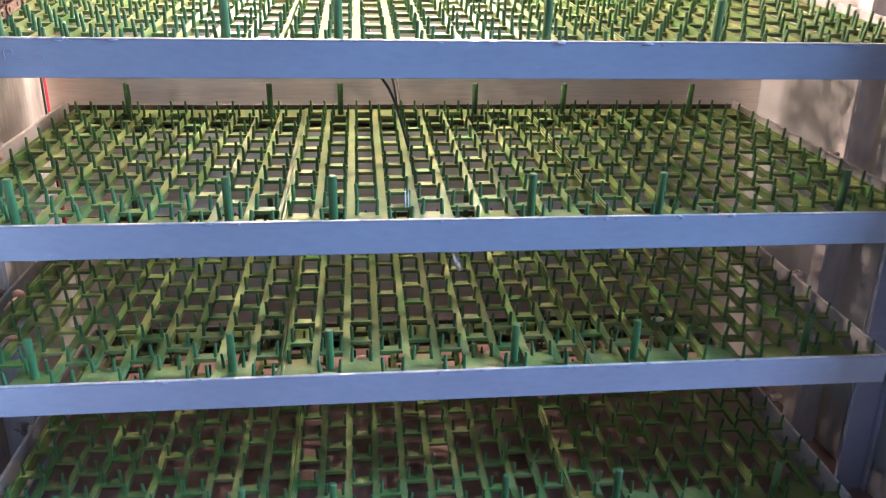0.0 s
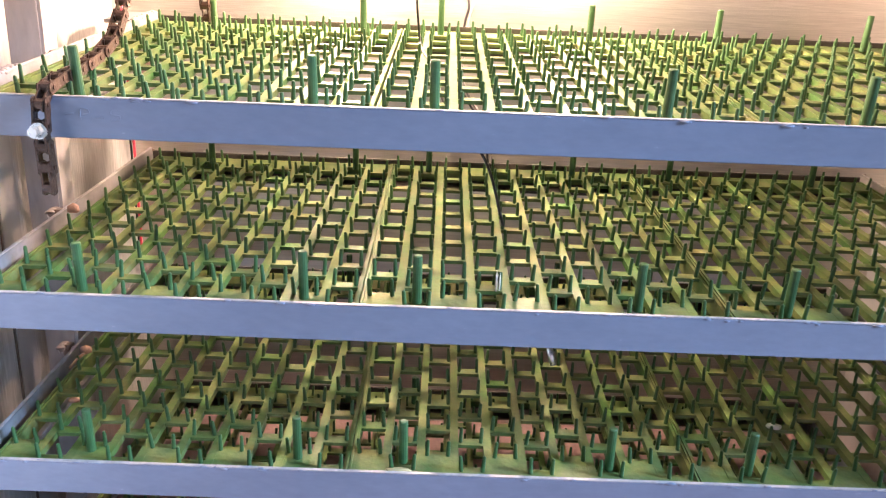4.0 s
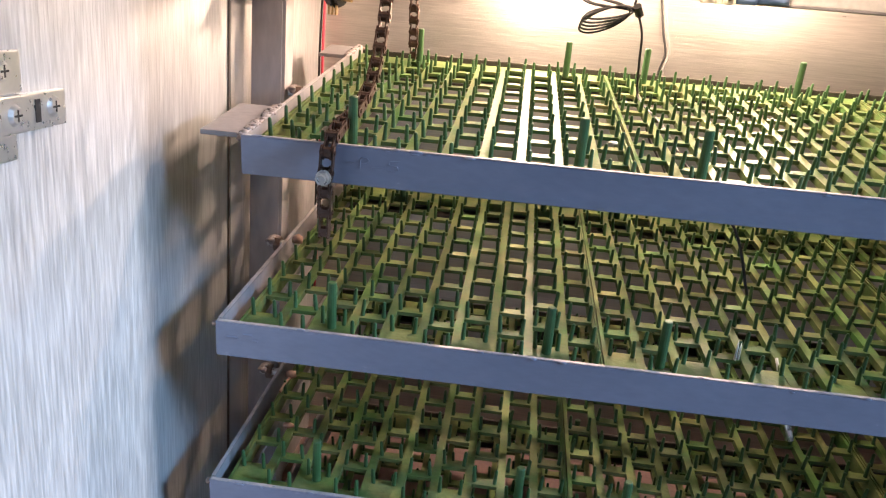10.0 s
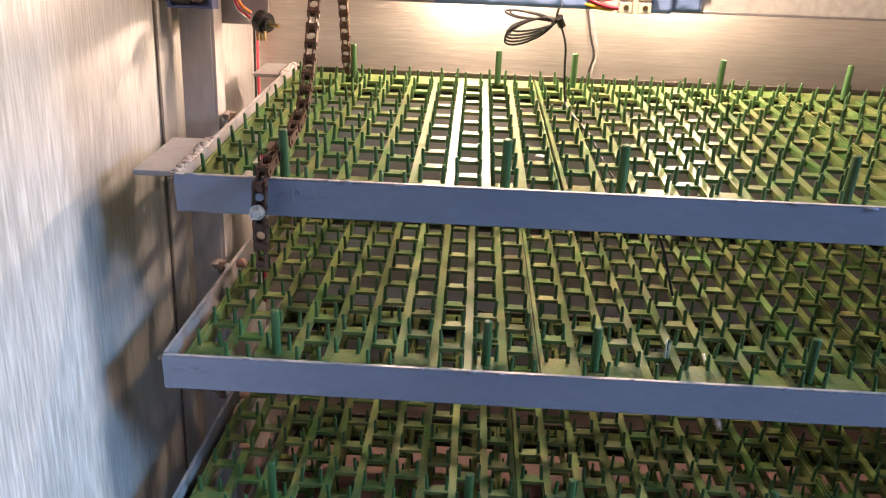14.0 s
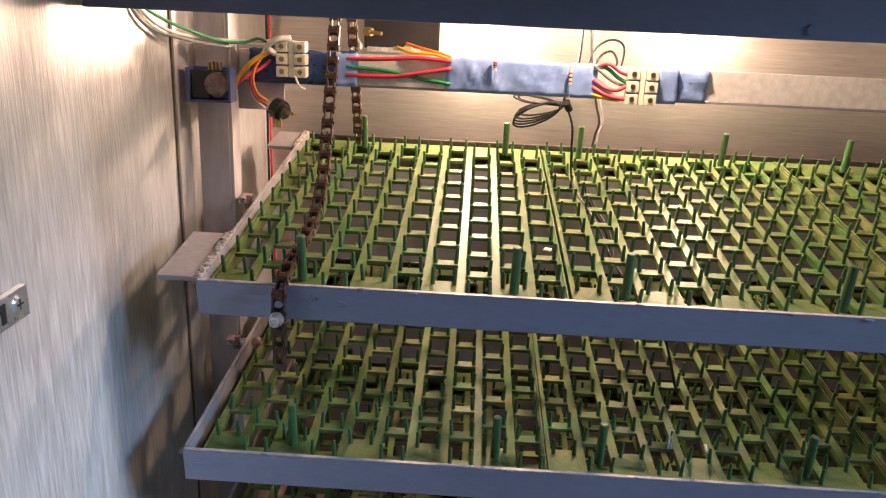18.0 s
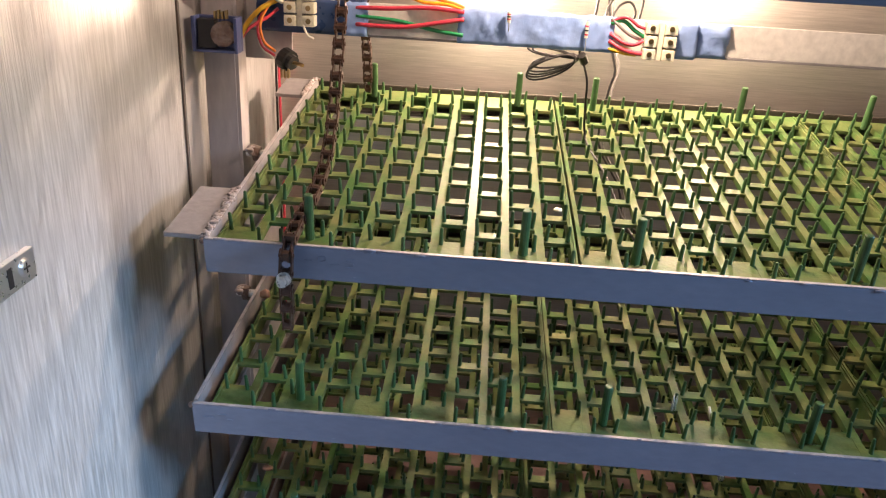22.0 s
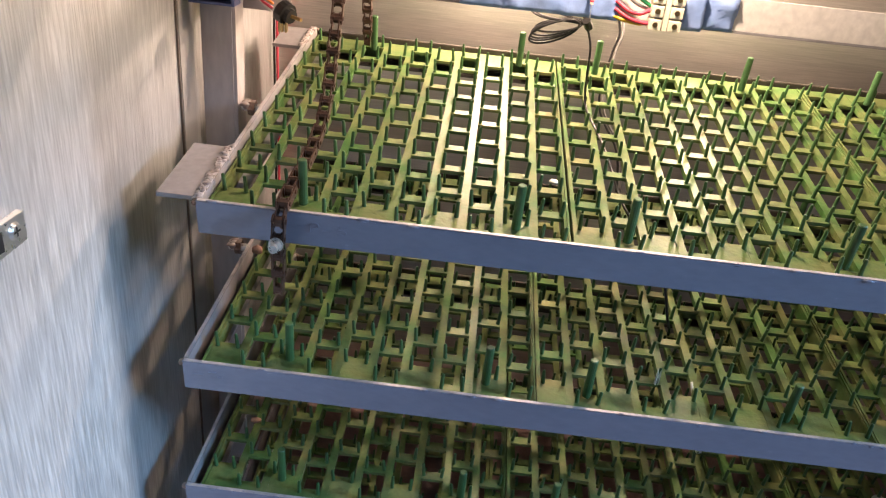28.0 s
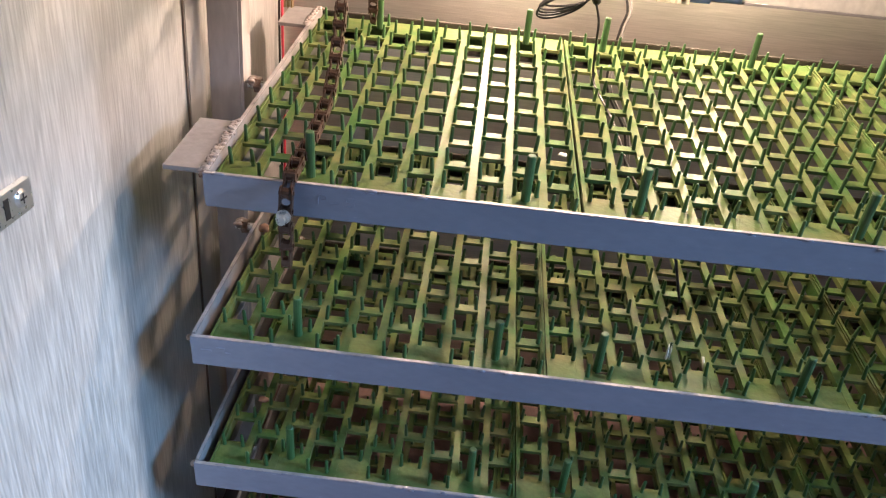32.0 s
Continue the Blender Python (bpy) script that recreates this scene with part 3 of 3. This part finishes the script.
wire("wire", [(0.070, yb, 0.1285), (0.105, yb - 0.001, 0.1265), (0.135, yb - 0.001, 0.1210), (0.160, yb - 0.001, 0.1180)], 0.0017, WGREEN, "green insulated wire along the bar")
wire("wire", [(0.112, BY + 0.006, 0.146), (0.125, BY - 0.003, 0.1425), (0.145, BY - 0.005, 0.1420), (0.160, BY - 0.003, 0.1385)], 0.0015, YELLOW, "yellow insulated wire over the bar")
wire("wire", [(0.120, BY + 0.010, 0.149), (0.135, BY - 0.001, 0.1460), (0.150, BY - 0.004, 0.1430), (0.160, BY - 0.003, 0.1400)], 0.0015, ORANGE, "orange insulated wire over the bar")
wire("wire", [(0.281, yb, 0.135), (0.290, yb - 0.003, 0.138), (0.300, yb - 0.004, 0.131), (0.309, yb - 0.004, 0.126)], 0.0017, WGREEN, "green insulated wire at the connector")
wire("wire", [(0.281, yb, 0.137), (0.292, yb - 0.005, 0.141), (0.302, yb - 0.006, 0.135), (0.309, yb - 0.005, 0.133)], 0.0014, RED, "red insulated wire at the connector")
wire("wire", [(0.281, yb, 0.127), (0.292, yb - 0.005, 0.121), (0.301, yb - 0.005, 0.120), (0.309, yb - 0.005, 0.124)], 0.0017, RED, "red insulated wire at the connector")
wire("wire", [(0.281, yb, 0.121), (0.291, yb - 0.004, 0.116), (0.301, yb - 0.005, 0.1135), (0.309, yb - 0.005, 0.1130)], 0.0019, RED, "red insulated wire at the connector")
wire("wire", [(0.281, yb, 0.115), (0.288, yb - 0.003, 0.1135), (0.296, yb - 0.002, 0.112), (0.304, yb - 0.003, 0.1115)], 0.0015, YELLOW, "yellow insulated wire at the connector")
wire("wire", [(0.281, yb, 0.139), (0.287, yb - 0.003, 0.134), (0.297, yb - 0.003, 0.127), (0.309, yb - 0.003, 0.123)], 0.0014, GREYWIRE, "grey insulated wire at the connector")
# wires from the left block to the switches and away over the wall
wire("wire", [(0.008, BY - 0.012, 0.139), (-0.006, BY - 0.020, 0.131), (-0.016, BY - 0.030, 0.118), (-0.020, BY - 0.038, 0.106)], 0.0021, YELLOW, "yellow insulated wire to the limit switch")
wire("wire", [(0.006, BY - 0.010, 0.131), (-0.002, BY - 0.016, 0.124), (-0.014, BY - 0.026, 0.116), (-0.019, BY - 0.034, 0.108)], 0.0014, RED, "red insulated wire to the limit switch")
wire("wire", [(0.004, BY - 0.009, 0.142), (-0.006, BY - 0.020, 0.122), (-0.004, BY - 0.022, 0.106), (0.004, BY - 0.016, 0.097)], 0.0012, ORANGE, "orange insulated wire to the small switch")
wire("wire", [(0.002, BY - 0.008, 0.139), (-0.009, BY - 0.018, 0.120), (-0.006, BY - 0.020, 0.102), (0.003, BY - 0.014, 0.093)], 0.0012, RED, "red insulated wire to the small switch")
wire("wire", [(0.002, BY - 0.006, 0.144), (-0.008, BY - 0.014, 0.122), (-0.009, BY - 0.016, 0.103), (0.001, BY - 0.012, 0.090)], 0.0010, WWHITE, "white insulated wire to the small switch")
wire("wire", [(0.010, BY - 0.012, 0.142), (0.000, BY - 0.022, 0.149), (-0.012, BY - 0.030, 0.146), (-0.030, 0.150, 0.149), (-0.050, 0.090, 0.167), (-0.0565, 0.040, 0.190)], 0.0013, WGREEN, "thin green wire running off over the steel wall")
wire("wire", [(0.012, BY - 0.010, 0.147), (-0.004, BY - 0.018, 0.147), (-0.030, 0.160, 0.148), (-0.050, 0.100, 0.158), (-0.0562, 0.050, 0.185)], 0.0014, WWHITE, "white wire running off over the steel wall")
wire("wire", [(-0.022, 0.165, 0.142), (-0.040, 0.130, 0.148), (-0.053, 0.080, 0.160), (-0.0564, 0.045, 0.184)], 0.0014, GREYWIRE, "grey wire running off over the steel wall")
wire("wire", [(0.010, BY - 0.012, 0.137), (0.006, BY - 0.020, 0.1425), (0.013, BY - 0.018, 0.149), (0.024, BY - 0.012, 0.150)], 0.0026, WWHITE, "thick white wire end at the connector")
wire("wire", [(0.028, BY - 0.015, 0.119), (0.032, BY - 0.018, 0.112), (0.035, BY - 0.010, 0.1085)], 0.0009, WWHITE, "thin white wire end below the connector")
# red and black pair down the corner
wire("wire", [(-0.0490, 0.395, 0.30), (-0.0490, 0.396, 0.15), (-0.0500, 0.394, 0.03), (-0.0490, 0.396, -0.12), (-0.050, 0.395, -0.25)], 0.0016, RED, "red wire hanging down the cabinet corner")
wire("wire", [(-0.0530, 0.397, 0.30), (-0.0525, 0.397, 0.15), (-0.0540, 0.396, 0.03), (-0.0530, 0.397, -0.12), (-0.053, 0.397, -0.25)], 0.0013, BLACK, "black wire hanging down the cabinet corner")
# coiled sensor lead under the bar
coil = thing("cable_coil", "tied coil of thin black sensor cable under the bar", "cable", (0.262, 0.232, 0.100))
rnd = random.Random(21)
for k in range(5):
    a, b = 0.020 + 0.003 * rnd.random(), 0.0045 + 0.0018 * k * 0.6
    pts = []
    for i in range(11):
        g = 2 * math.pi * i / 10 + 0.2
        pts.append((-0.020 + a * math.cos(g) - 0.003 * k * 0.3, 0.004 * math.sin(g * 1.0 + k), -0.0015 * k - 0.004 + b * math.sin(g) + 0.42 * (a * math.cos(g)) * (0.5 + 0.12 * k)))
    part("loop", tube(pts, 0.0010, 6, 5), BLACK, coil, "", True)
for k in range(2):
    part("loop", tube([(0.003, 0.0, -0.002), (-0.015, 0.003, 0.004 + 0.001 * k), (-0.036 - 0.004 * k, 0.0, 0.0075), (-0.041 - 0.004 * k, -0.002, 0.0055), (-0.034, -0.003, 0.0025 - 0.001 * k), (-0.014, -0.002, 0.0005), (0.003, 0.0, -0.001)], 0.0010, 6, 5), BLACK, coil, "", True)
part("tie", rod((0.002, -0.003, 0.003), (0.006, 0.003, -0.004), 0.0038, n=8), BLACK, coil)
wire("cable", [(0.266, 0.232, 0.098), (0.272, 0.233, 0.080), (0.2735, 0.236, 0.058), (0.2760, 0.240, 0.034), (0.279, 0.225, 0.0235), (0.290, 0.170, 0.012), (0.302, 0.10, -0.010), (0.330, 0.06, -0.040), (0.345, 0.05, -0.085)], 0.0011, BLACK, "thin black sensor lead dropping through the tray", "cable")
wire("cable", [(0.262, 0.232, 0.104), (0.268, 0.236, 0.130), (0.275, 0.245, 0.150), (0.277, 0.250, 0.30)], 0.0011, BLACK, "thin black cable behind the bar", "cable")
for dx, dy in ((0.0, 0.0), (0.0045, 0.004)):
    wire("cable", [(0.302 + dx, 0.405 + dy, 0.30), (0.305 + dx, 0.406 + dy, 0.16), (0.316 + dx, 0.405 + dy, 0.09), (0.323 + dx, 0.404 + dy, 0.062), (0.319 + dx, 0.405 + dy, 0.040),
                   (0.316 + dx, 0.406 + dy, -0.02), (0.345 + dx, 0.40 + dy, -0.07), (0.354 + dx, 0.395 + dy, -0.12)], 0.0014, BLACK if dx == 0 else GREYWIRE, "thin black cable against the back wall" if dx == 0 else "thin grey cable beside the black one on the back wall", "cable")
wire("cable", [(0.281, 0.240, 0.118), (0.286, 0.250, 0.146), (0.302, 0.255, 0.158), (0.315, 0.255, 0.152), (0.312, 0.250, 0.128)], 0.0011, BLACK, "bowed loop of thin black cable", "cable")
wire("cable", [(0.284, 0.240, 0.120), (0.292, 0.248, 0.142), (0.303, 0.252, 0.148), (0.309, 0.250, 0.140), (0.306, 0.248, 0.126)], 0.0011, BLACK, "bowed loop of thin black cable", "cable")
wire("cable", [(0.370, 0.040, -0.125), (0.376, 0.026, -0.150), (0.380, 0.022, -0.162), (0.3835, 0.020, -0.172)], 0.0011, WWHITE, "white thermometer lead hanging between the trays", "cable")
probe = obj("sensor_probe", rod(up((0.3787, 0.022, -0.160)), up((0.3837, 0.020, -0.176)), 0.0024, n=10), BRIGHT, True)
tagged(probe, "bright metal sensor probe hanging between the trays", "sensor")

# limit switch and small rotary switch at the bar's end
sw = thing("limit_switch", "blue and black limit switch with a brown lever end", "switch", (-0.050, 0.150, 0.100))
part("case", box(0.0, 0.036, 0.0, 0.004, 0.0, 0.027, 0.0008), BLUE_CASE, sw, "dark blue case")
bm = box(0.0, 0.003, -0.012, -0.0003, 0, 0.027, 0.0006)
add_box(bm, 0.0335, 0.036, -0.012, -0.0003, 0, 0.027, 0.0006)
add_box(bm, 0.0032, 0.0333, -0.012, -0.0003, 0, 0.002, 0.0004)
part("rim", bm, BLUE_CASE, sw)
part("core", box(0.004, 0.018, -0.010, -0.0005, 0.003, 0.025, 0.001), BLACK, sw)
part("drum", rod((0.024, -0.0105, 0.014), (0.024, -0.0005, 0.014), 0.0095, 0.0095, 16), RUST, sw, "brown round drum")
for k in range(4):
    part("terminal", box(0.017 + 0.003 * k, 0.0185 + 0.003 * k, -0.008, -0.004, 0.0255, 0.031 + 0.001 * (k % 2)), BRASS, sw)
rot = thing("rotary_switch", "small black rotary switch with a bare shaft", "switch", (0.002, BY - 0.010, 0.079))
part("body", rod((0.008, 0, 0.012), (0.014, -0.004, 0.010), 0.0095, 0.009, 14), BLACK, rot)
part("collar", rod((0.0135, -0.0035, 0.0102), (0.0175, -0.006, 0.009), 0.0065, 0.006, 12), BLACK, rot)
part("shaft", rod((0.0165, -0.0055, 0.0095), (0.0265, -0.011, 0.0085), 0.0016, n=8), BRASS, rot)
for k in range(3):
    part("lug", box(0.006 + 0.003 * k, 0.0072 + 0.003 * k, -0.007, -0.001, -0.004, 0.004), BRASS, rot)

# black motor housing behind the bar
mh = thing("motor_housing", "black motor housing with a brass stud on the back wall", "motor", (0.062, 0.352, 0.134))
part("case", box(0, 0.080, 0, 0.064, 0, 0.095, 0.003), BLACK, mh)
part("base_strip", box(0.004, 0.060, -0.004, -0.0005, -0.003, 0.002, 0.0005), BRIGHT, mh)
part("stud", rod((0.006, -0.004, 0.017), (0.020, -0.012, 0.016), 0.0022, n=10), BRASS, mh)
part("nut", rod((0.002, -0.001, 0.0172), (0.009, -0.0055, 0.0168), 0.0048, n=6), BRASS, mh)
wire("wire", [(0.056, 0.34, 0.22), (0.052, 0.335, 0.175), (0.056, 0.330, 0.150), (0.066, 0.300, 0.140), (0.075, 0.24, 0.141)], 0.0016, WWHITE, "white wire beside the motor housing")
wire("wire", [(0.050, 0.34, 0.22), (0.047, 0.335, 0.172), (0.051, 0.328, 0.148), (0.060, 0.29, 0.139), (0.068, 0.23, 0.140)], 0.0014, GREYWIRE, "grey wire beside the motor housing")
wire("wire", [(0.095, 0.340, 0.136), (0.108, 0.300, 0.138), (0.116, 0.250, 0.143), (0.124, 0.205, 0.1455)], 0.0020, WWHITE, "white wire joint over the bar")

# ---- chains ----
PITCH = 0.0127


def link_mesh(half, name):
    """Two waisted side plates and two rollers, lying along z."""
    bm = bmesh.new()
    for s in (-1, 1):
        ring = []
        for i in range(20):
            g = 2 * math.pi * i / 20
            y = 0.0047 * math.sin(g)
            z = 0.0047 * math.cos(g)
            z += PITCH if z > 0.0005 else 0.0
            if abs(math.cos(g)) < 0.35:
                y *= 0.72
            ring.append((y, z))
        a = [bm.verts.new((s * half - 0.0005, y, z)) for y, z in ring]
        b = [bm.verts.new((s * half + 0.0005, y, z)) for y, z in ring]
        for i in range(20):
            bm.faces.new((a[i], a[(i + 1) % 20], b[(i + 1) % 20], b[i]))
        bm.faces.new(a[::-1])
        bm.faces.new(b)
    add_rod(bm, (-half, 0, 0), (half, 0, 0), 0.0038, n=10)
    if half > 0.003:
        add_rod(bm, (-half - 0.0012, 0, PITCH), (half + 0.0012, 0, PITCH), 0.0016, n=8)
        add_rod(bm, (-half - 0.0012, 0, 0), (half + 0.0012, 0, 0), 0.0016, n=8)
    bmesh.ops.recalc_face_normals(bm, faces=bm.faces[:])
    me = bpy.data.meshes.new(name)
    bm.to_mesh(me)
    bm.free()
    me.materials.append(CHAIN)
    return me


INNER, OUTER = link_mesh(0.0026, "inner_link"), link_mesh(0.0039, "outer_link")


def chain(pts, label, twist=0.0):
    path = smooth_path([up(p) for p in pts], 24)
    th = empty("roller_chain", Matrix.Translation(path[0]), label, "chain", "drive chains")
    at, k, cur = 0, 0, path[0].copy()
    rnd = random.Random(len(pts))
    while True:
        j = at
        while j < len(path) and (path[j] - cur).length < PITCH:
            j += 1
        if j >= len(path):
            break
        nxt = cur + (path[j] - cur).normalized() * PITCH
        d = (nxt - cur).normalized()
        side = Vector((1, 0, 0)) - d * d.x
        side.normalize()
        m = Matrix((side, d.cross(side), d)).transposed().to_4x4()
        o = new("link", OUTER if k % 2 else INNER)
        o.parent = th
        o.matrix_local = Matrix.Translation(cur - path[0]) @ m @ pose(0, 0, 0, 0, 0, rnd.uniform(-4, 4) + twist * k)
        cur, at, k = nxt, j - 1, k + 1
    return th


chain([(0.0592, -0.0088, -0.055), (0.0590, -0.0085, -0.038), (0.0585, -0.0085, -0.018), (0.0592, -0.0060, 0.000), (0.0605, 0.010, 0.0085), (0.0620, 0.040, 0.0130),
       (0.0640, 0.078, 0.0240), (0.0655, 0.100, 0.0400), (0.0660, 0.120, 0.0700), (0.0660, 0.142, 0.118), (0.0655, 0.165, 0.170), (0.0650, 0.190, 0.240), (0.065, 0.20, 0.30)],
      "rusty dark bicycle chain bolted to the top front bar")
chain([(0.0600, 0.332, 0.040), (0.0610, 0.318, 0.070), (0.0615, 0.300, 0.105), (0.0620, 0.275, 0.160), (0.0630, 0.245, 0.230), (0.063, 0.225, 0.30)],
      "dark oily bicycle chain fixed to the rear of the top frame")
cb = thing("chain_bolt", "bright zinc-plated bolt and washer holding the chain", "bolt", (0.0580, -0.0120, -0.0195))
part("washer", rod((0, 0.0015, 0), (0, -0.0005, 0), 0.0050, n=20), BRIGHT, cb)
part("nut", rod((0, -0.0007, 0), (0, -0.0048, 0), 0.0043, n=6), BRIGHT, cb)
part("thread", rod((0, -0.0048, 0), (0, -0.0078, 0), 0.0030, n=12), BRIGHT, cb)
part("shank", rod((0, 0.0018, 0), (0, 0.0110, 0), 0.0028, n=10), BRIGHT, cb)

# raised weld strokes on the front bars, beside the bolt: not legible
strokes = (((0.069, -0.0105), (0.074, -0.0102)), ((0.078, -0.0138), (0.0785, -0.0075), (0.0825, -0.0070), (0.0835, -0.0095), (0.0795, -0.0108)),
           ((0.086, -0.0125), (0.0925, -0.0122)), ((0.103, -0.0072), (0.0975, -0.0076), (0.0972, -0.0100), (0.1020, -0.0108), (0.1015, -0.0135), (0.0965, -0.0138)))
th = empty("weld_mark", pose(0, 0, BASE, 7.0), "raised illegible weld strokes on the blue bar", "mark")
for line in strokes:
    part("stroke", tube([Vector((x, -0.0002, z)) for x, z in line], 0.00032, 6, 4), BLUE, th)
th = empty("weld_mark", pose(-0.0125, -0.0125, BASE - 0.1241, 4.6), "raised illegible weld strokes on the blue bar", "mark")
for x0, x1, z in ((0.008, 0.016, -0.011), (0.020, 0.026, -0.008), (0.026, 0.030, -0.012)):
    part("stroke", box(x0, x1, -0.0008, 0.0005, z - 0.0006, z + 0.0006, 0.0003), BLUE, th)

# ---- latch on the side wall ----
lt = thing("door_latch", "zinc-plated latch plate with cross-head screws on the steel wall", "latch", (X0, -0.0100, 0.0060))
part("plate", box(0.0005, 0.0045, -0.158, -0.0925, 0.0095, 0.0270, 0.0008), BRIGHT, lt)
part("block", box(0.0005, 0.0160, -0.235, -0.1585, 0.0105, 0.0245, 0.0015), BRIGHT, lt)
part("upper_plate", box(0.0003, 0.0022, -0.165, -0.123, 0.0275, 0.0470, 0.0008), BRIGHT, lt)
part("lower_tab", box(0.0003, 0.0025, -0.161, -0.130, -0.0030, 0.0092, 0.0008), BRIGHT, lt)
part("slot", box(0.0046, 0.0050, -0.1180, -0.1140, 0.0130, 0.0240), BLACK, lt)
for y, z, x in ((-0.1033, 0.0193, 0.0046), (-0.1332, 0.0181, 0.0046), (-0.1512, 0.0371, 0.0023), (-0.1370, 0.0382, 0.0023)):
    sc = part("screw", rod((x, y, z), (x + 0.0016, y, z), 0.0052, 0.0036, 16), BRIGHT, lt)
    bm = box(x + 0.0016, x + 0.0019, y - 0.0028, y + 0.0028, z - 0.0005, z + 0.0005)
    add_box(bm, x + 0.0016, x + 0.0018, y - 0.0005, y + 0.0005, z - 0.0028, z + 0.0028)
    part("cross_slot", bm, BLACK, sc)

# ---- bits lying in the trays ----


def in_frame(i, x, v, w):
    fx, fy, fz, tilt = FRAMES[i][:4]
    return pose(fx, fy, fz + BASE, tilt) @ pose(x, v, w)


def shard(name, m, a, b, t, material, label, seed):
    rnd = random.Random(seed)
    bm = bmesh.new()
    n = 9
    rim = [(a * math.cos(2 * math.pi * k / n) * rnd.uniform(0.75, 1.1), b * math.sin(2 * math.pi * k / n) * rnd.uniform(0.75, 1.1)) for k in range(n)]
    lo = [bm.verts.new((x, y, 0)) for x, y in rim]
    hi = [bm.verts.new((x * 0.9, y * 0.9, t)) for x, y in rim]
    top = bm.verts.new((0, 0, t * 1.6))
    for k in range(n):
        bm.faces.new((lo[k], lo[(k + 1) % n], hi[(k + 1) % n], hi[k]))
        bm.faces.new((hi[k], hi[(k + 1) % n], top))
    bm.faces.new(lo[::-1])
    ob = obj(name, bm, material, True)
    ob.matrix_world = m
    return tagged(ob, label, "debris", "bits in the trays")


shard("shell_piece", in_frame(0, 0.2450, 0.0980, SURFACE + 0.0001), 0.0042, 0.0032, 0.0012, SHELL, "small piece of white egg shell on the tray", 1)
shard("shell_piece", in_frame(2, 0.5910, 0.0870, SURFACE + 0.0001), 0.0062, 0.0040, 0.0020, SHELL, "piece of white egg shell on the green tray", 2)
shard("shell_piece", in_frame(1, 0.3535, 0.0490, SURFACE + 0.0001), 0.0008, 0.0020, 0.0100, SHELL, "upright white sliver of egg shell in the tray", 7)
shard("shell_piece", in_frame(1, 0.3560, 0.0500, SURFACE + 0.0001), 0.0007, 0.0018, 0.0085, SHELL, "upright white sliver of egg shell in the tray", 8)
shard("shell_piece", in_frame(2, 0.0390, 0.0060, SURFACE + 0.0001), 0.0028, 0.0020, 0.0015, SHELL, "tiny piece of white egg shell on the tray", 9)
shard("wood_chip", in_frame(1, 0.0125, 0.1520, 0.0005), 0.0050, 0.0042, 0.0048, CHIP, "small pink-brown wood chip on the side bar", 3)
shard("wood_chip", in_frame(2, 0.0156, 0.1500, 0.0005), 0.0050, 0.0040, 0.0045, CHIP, "small pink-brown wood chip on the side bar", 5)
shard("wood_chip", in_frame(2, 0.0320, 0.0880, SURFACE + 0.0001), 0.0060, 0.0034, 0.0018, CHIP, "flat pink-brown wood chip on the tray", 6)
shard("straw_bit", in_frame(2, 0.2950, 0.0150, SURFACE + 0.0001), 0.0105, 0.0030, 0.0010, STRAW, "flat bit of yellow straw at the front of the tray", 10)
twig = obj("twig", tube([in_frame(2, x, v, w).translation for x, v, w in ((0.0150, 0.1460, 0.0012), (0.0138, 0.1340, 0.0015), (0.0140, 0.1225, 0.0012))], 0.0012, 6, 4), CHIP, True)
tagged(twig, "thin reddish twig lying along the side bar", "debris", "bits in the trays")
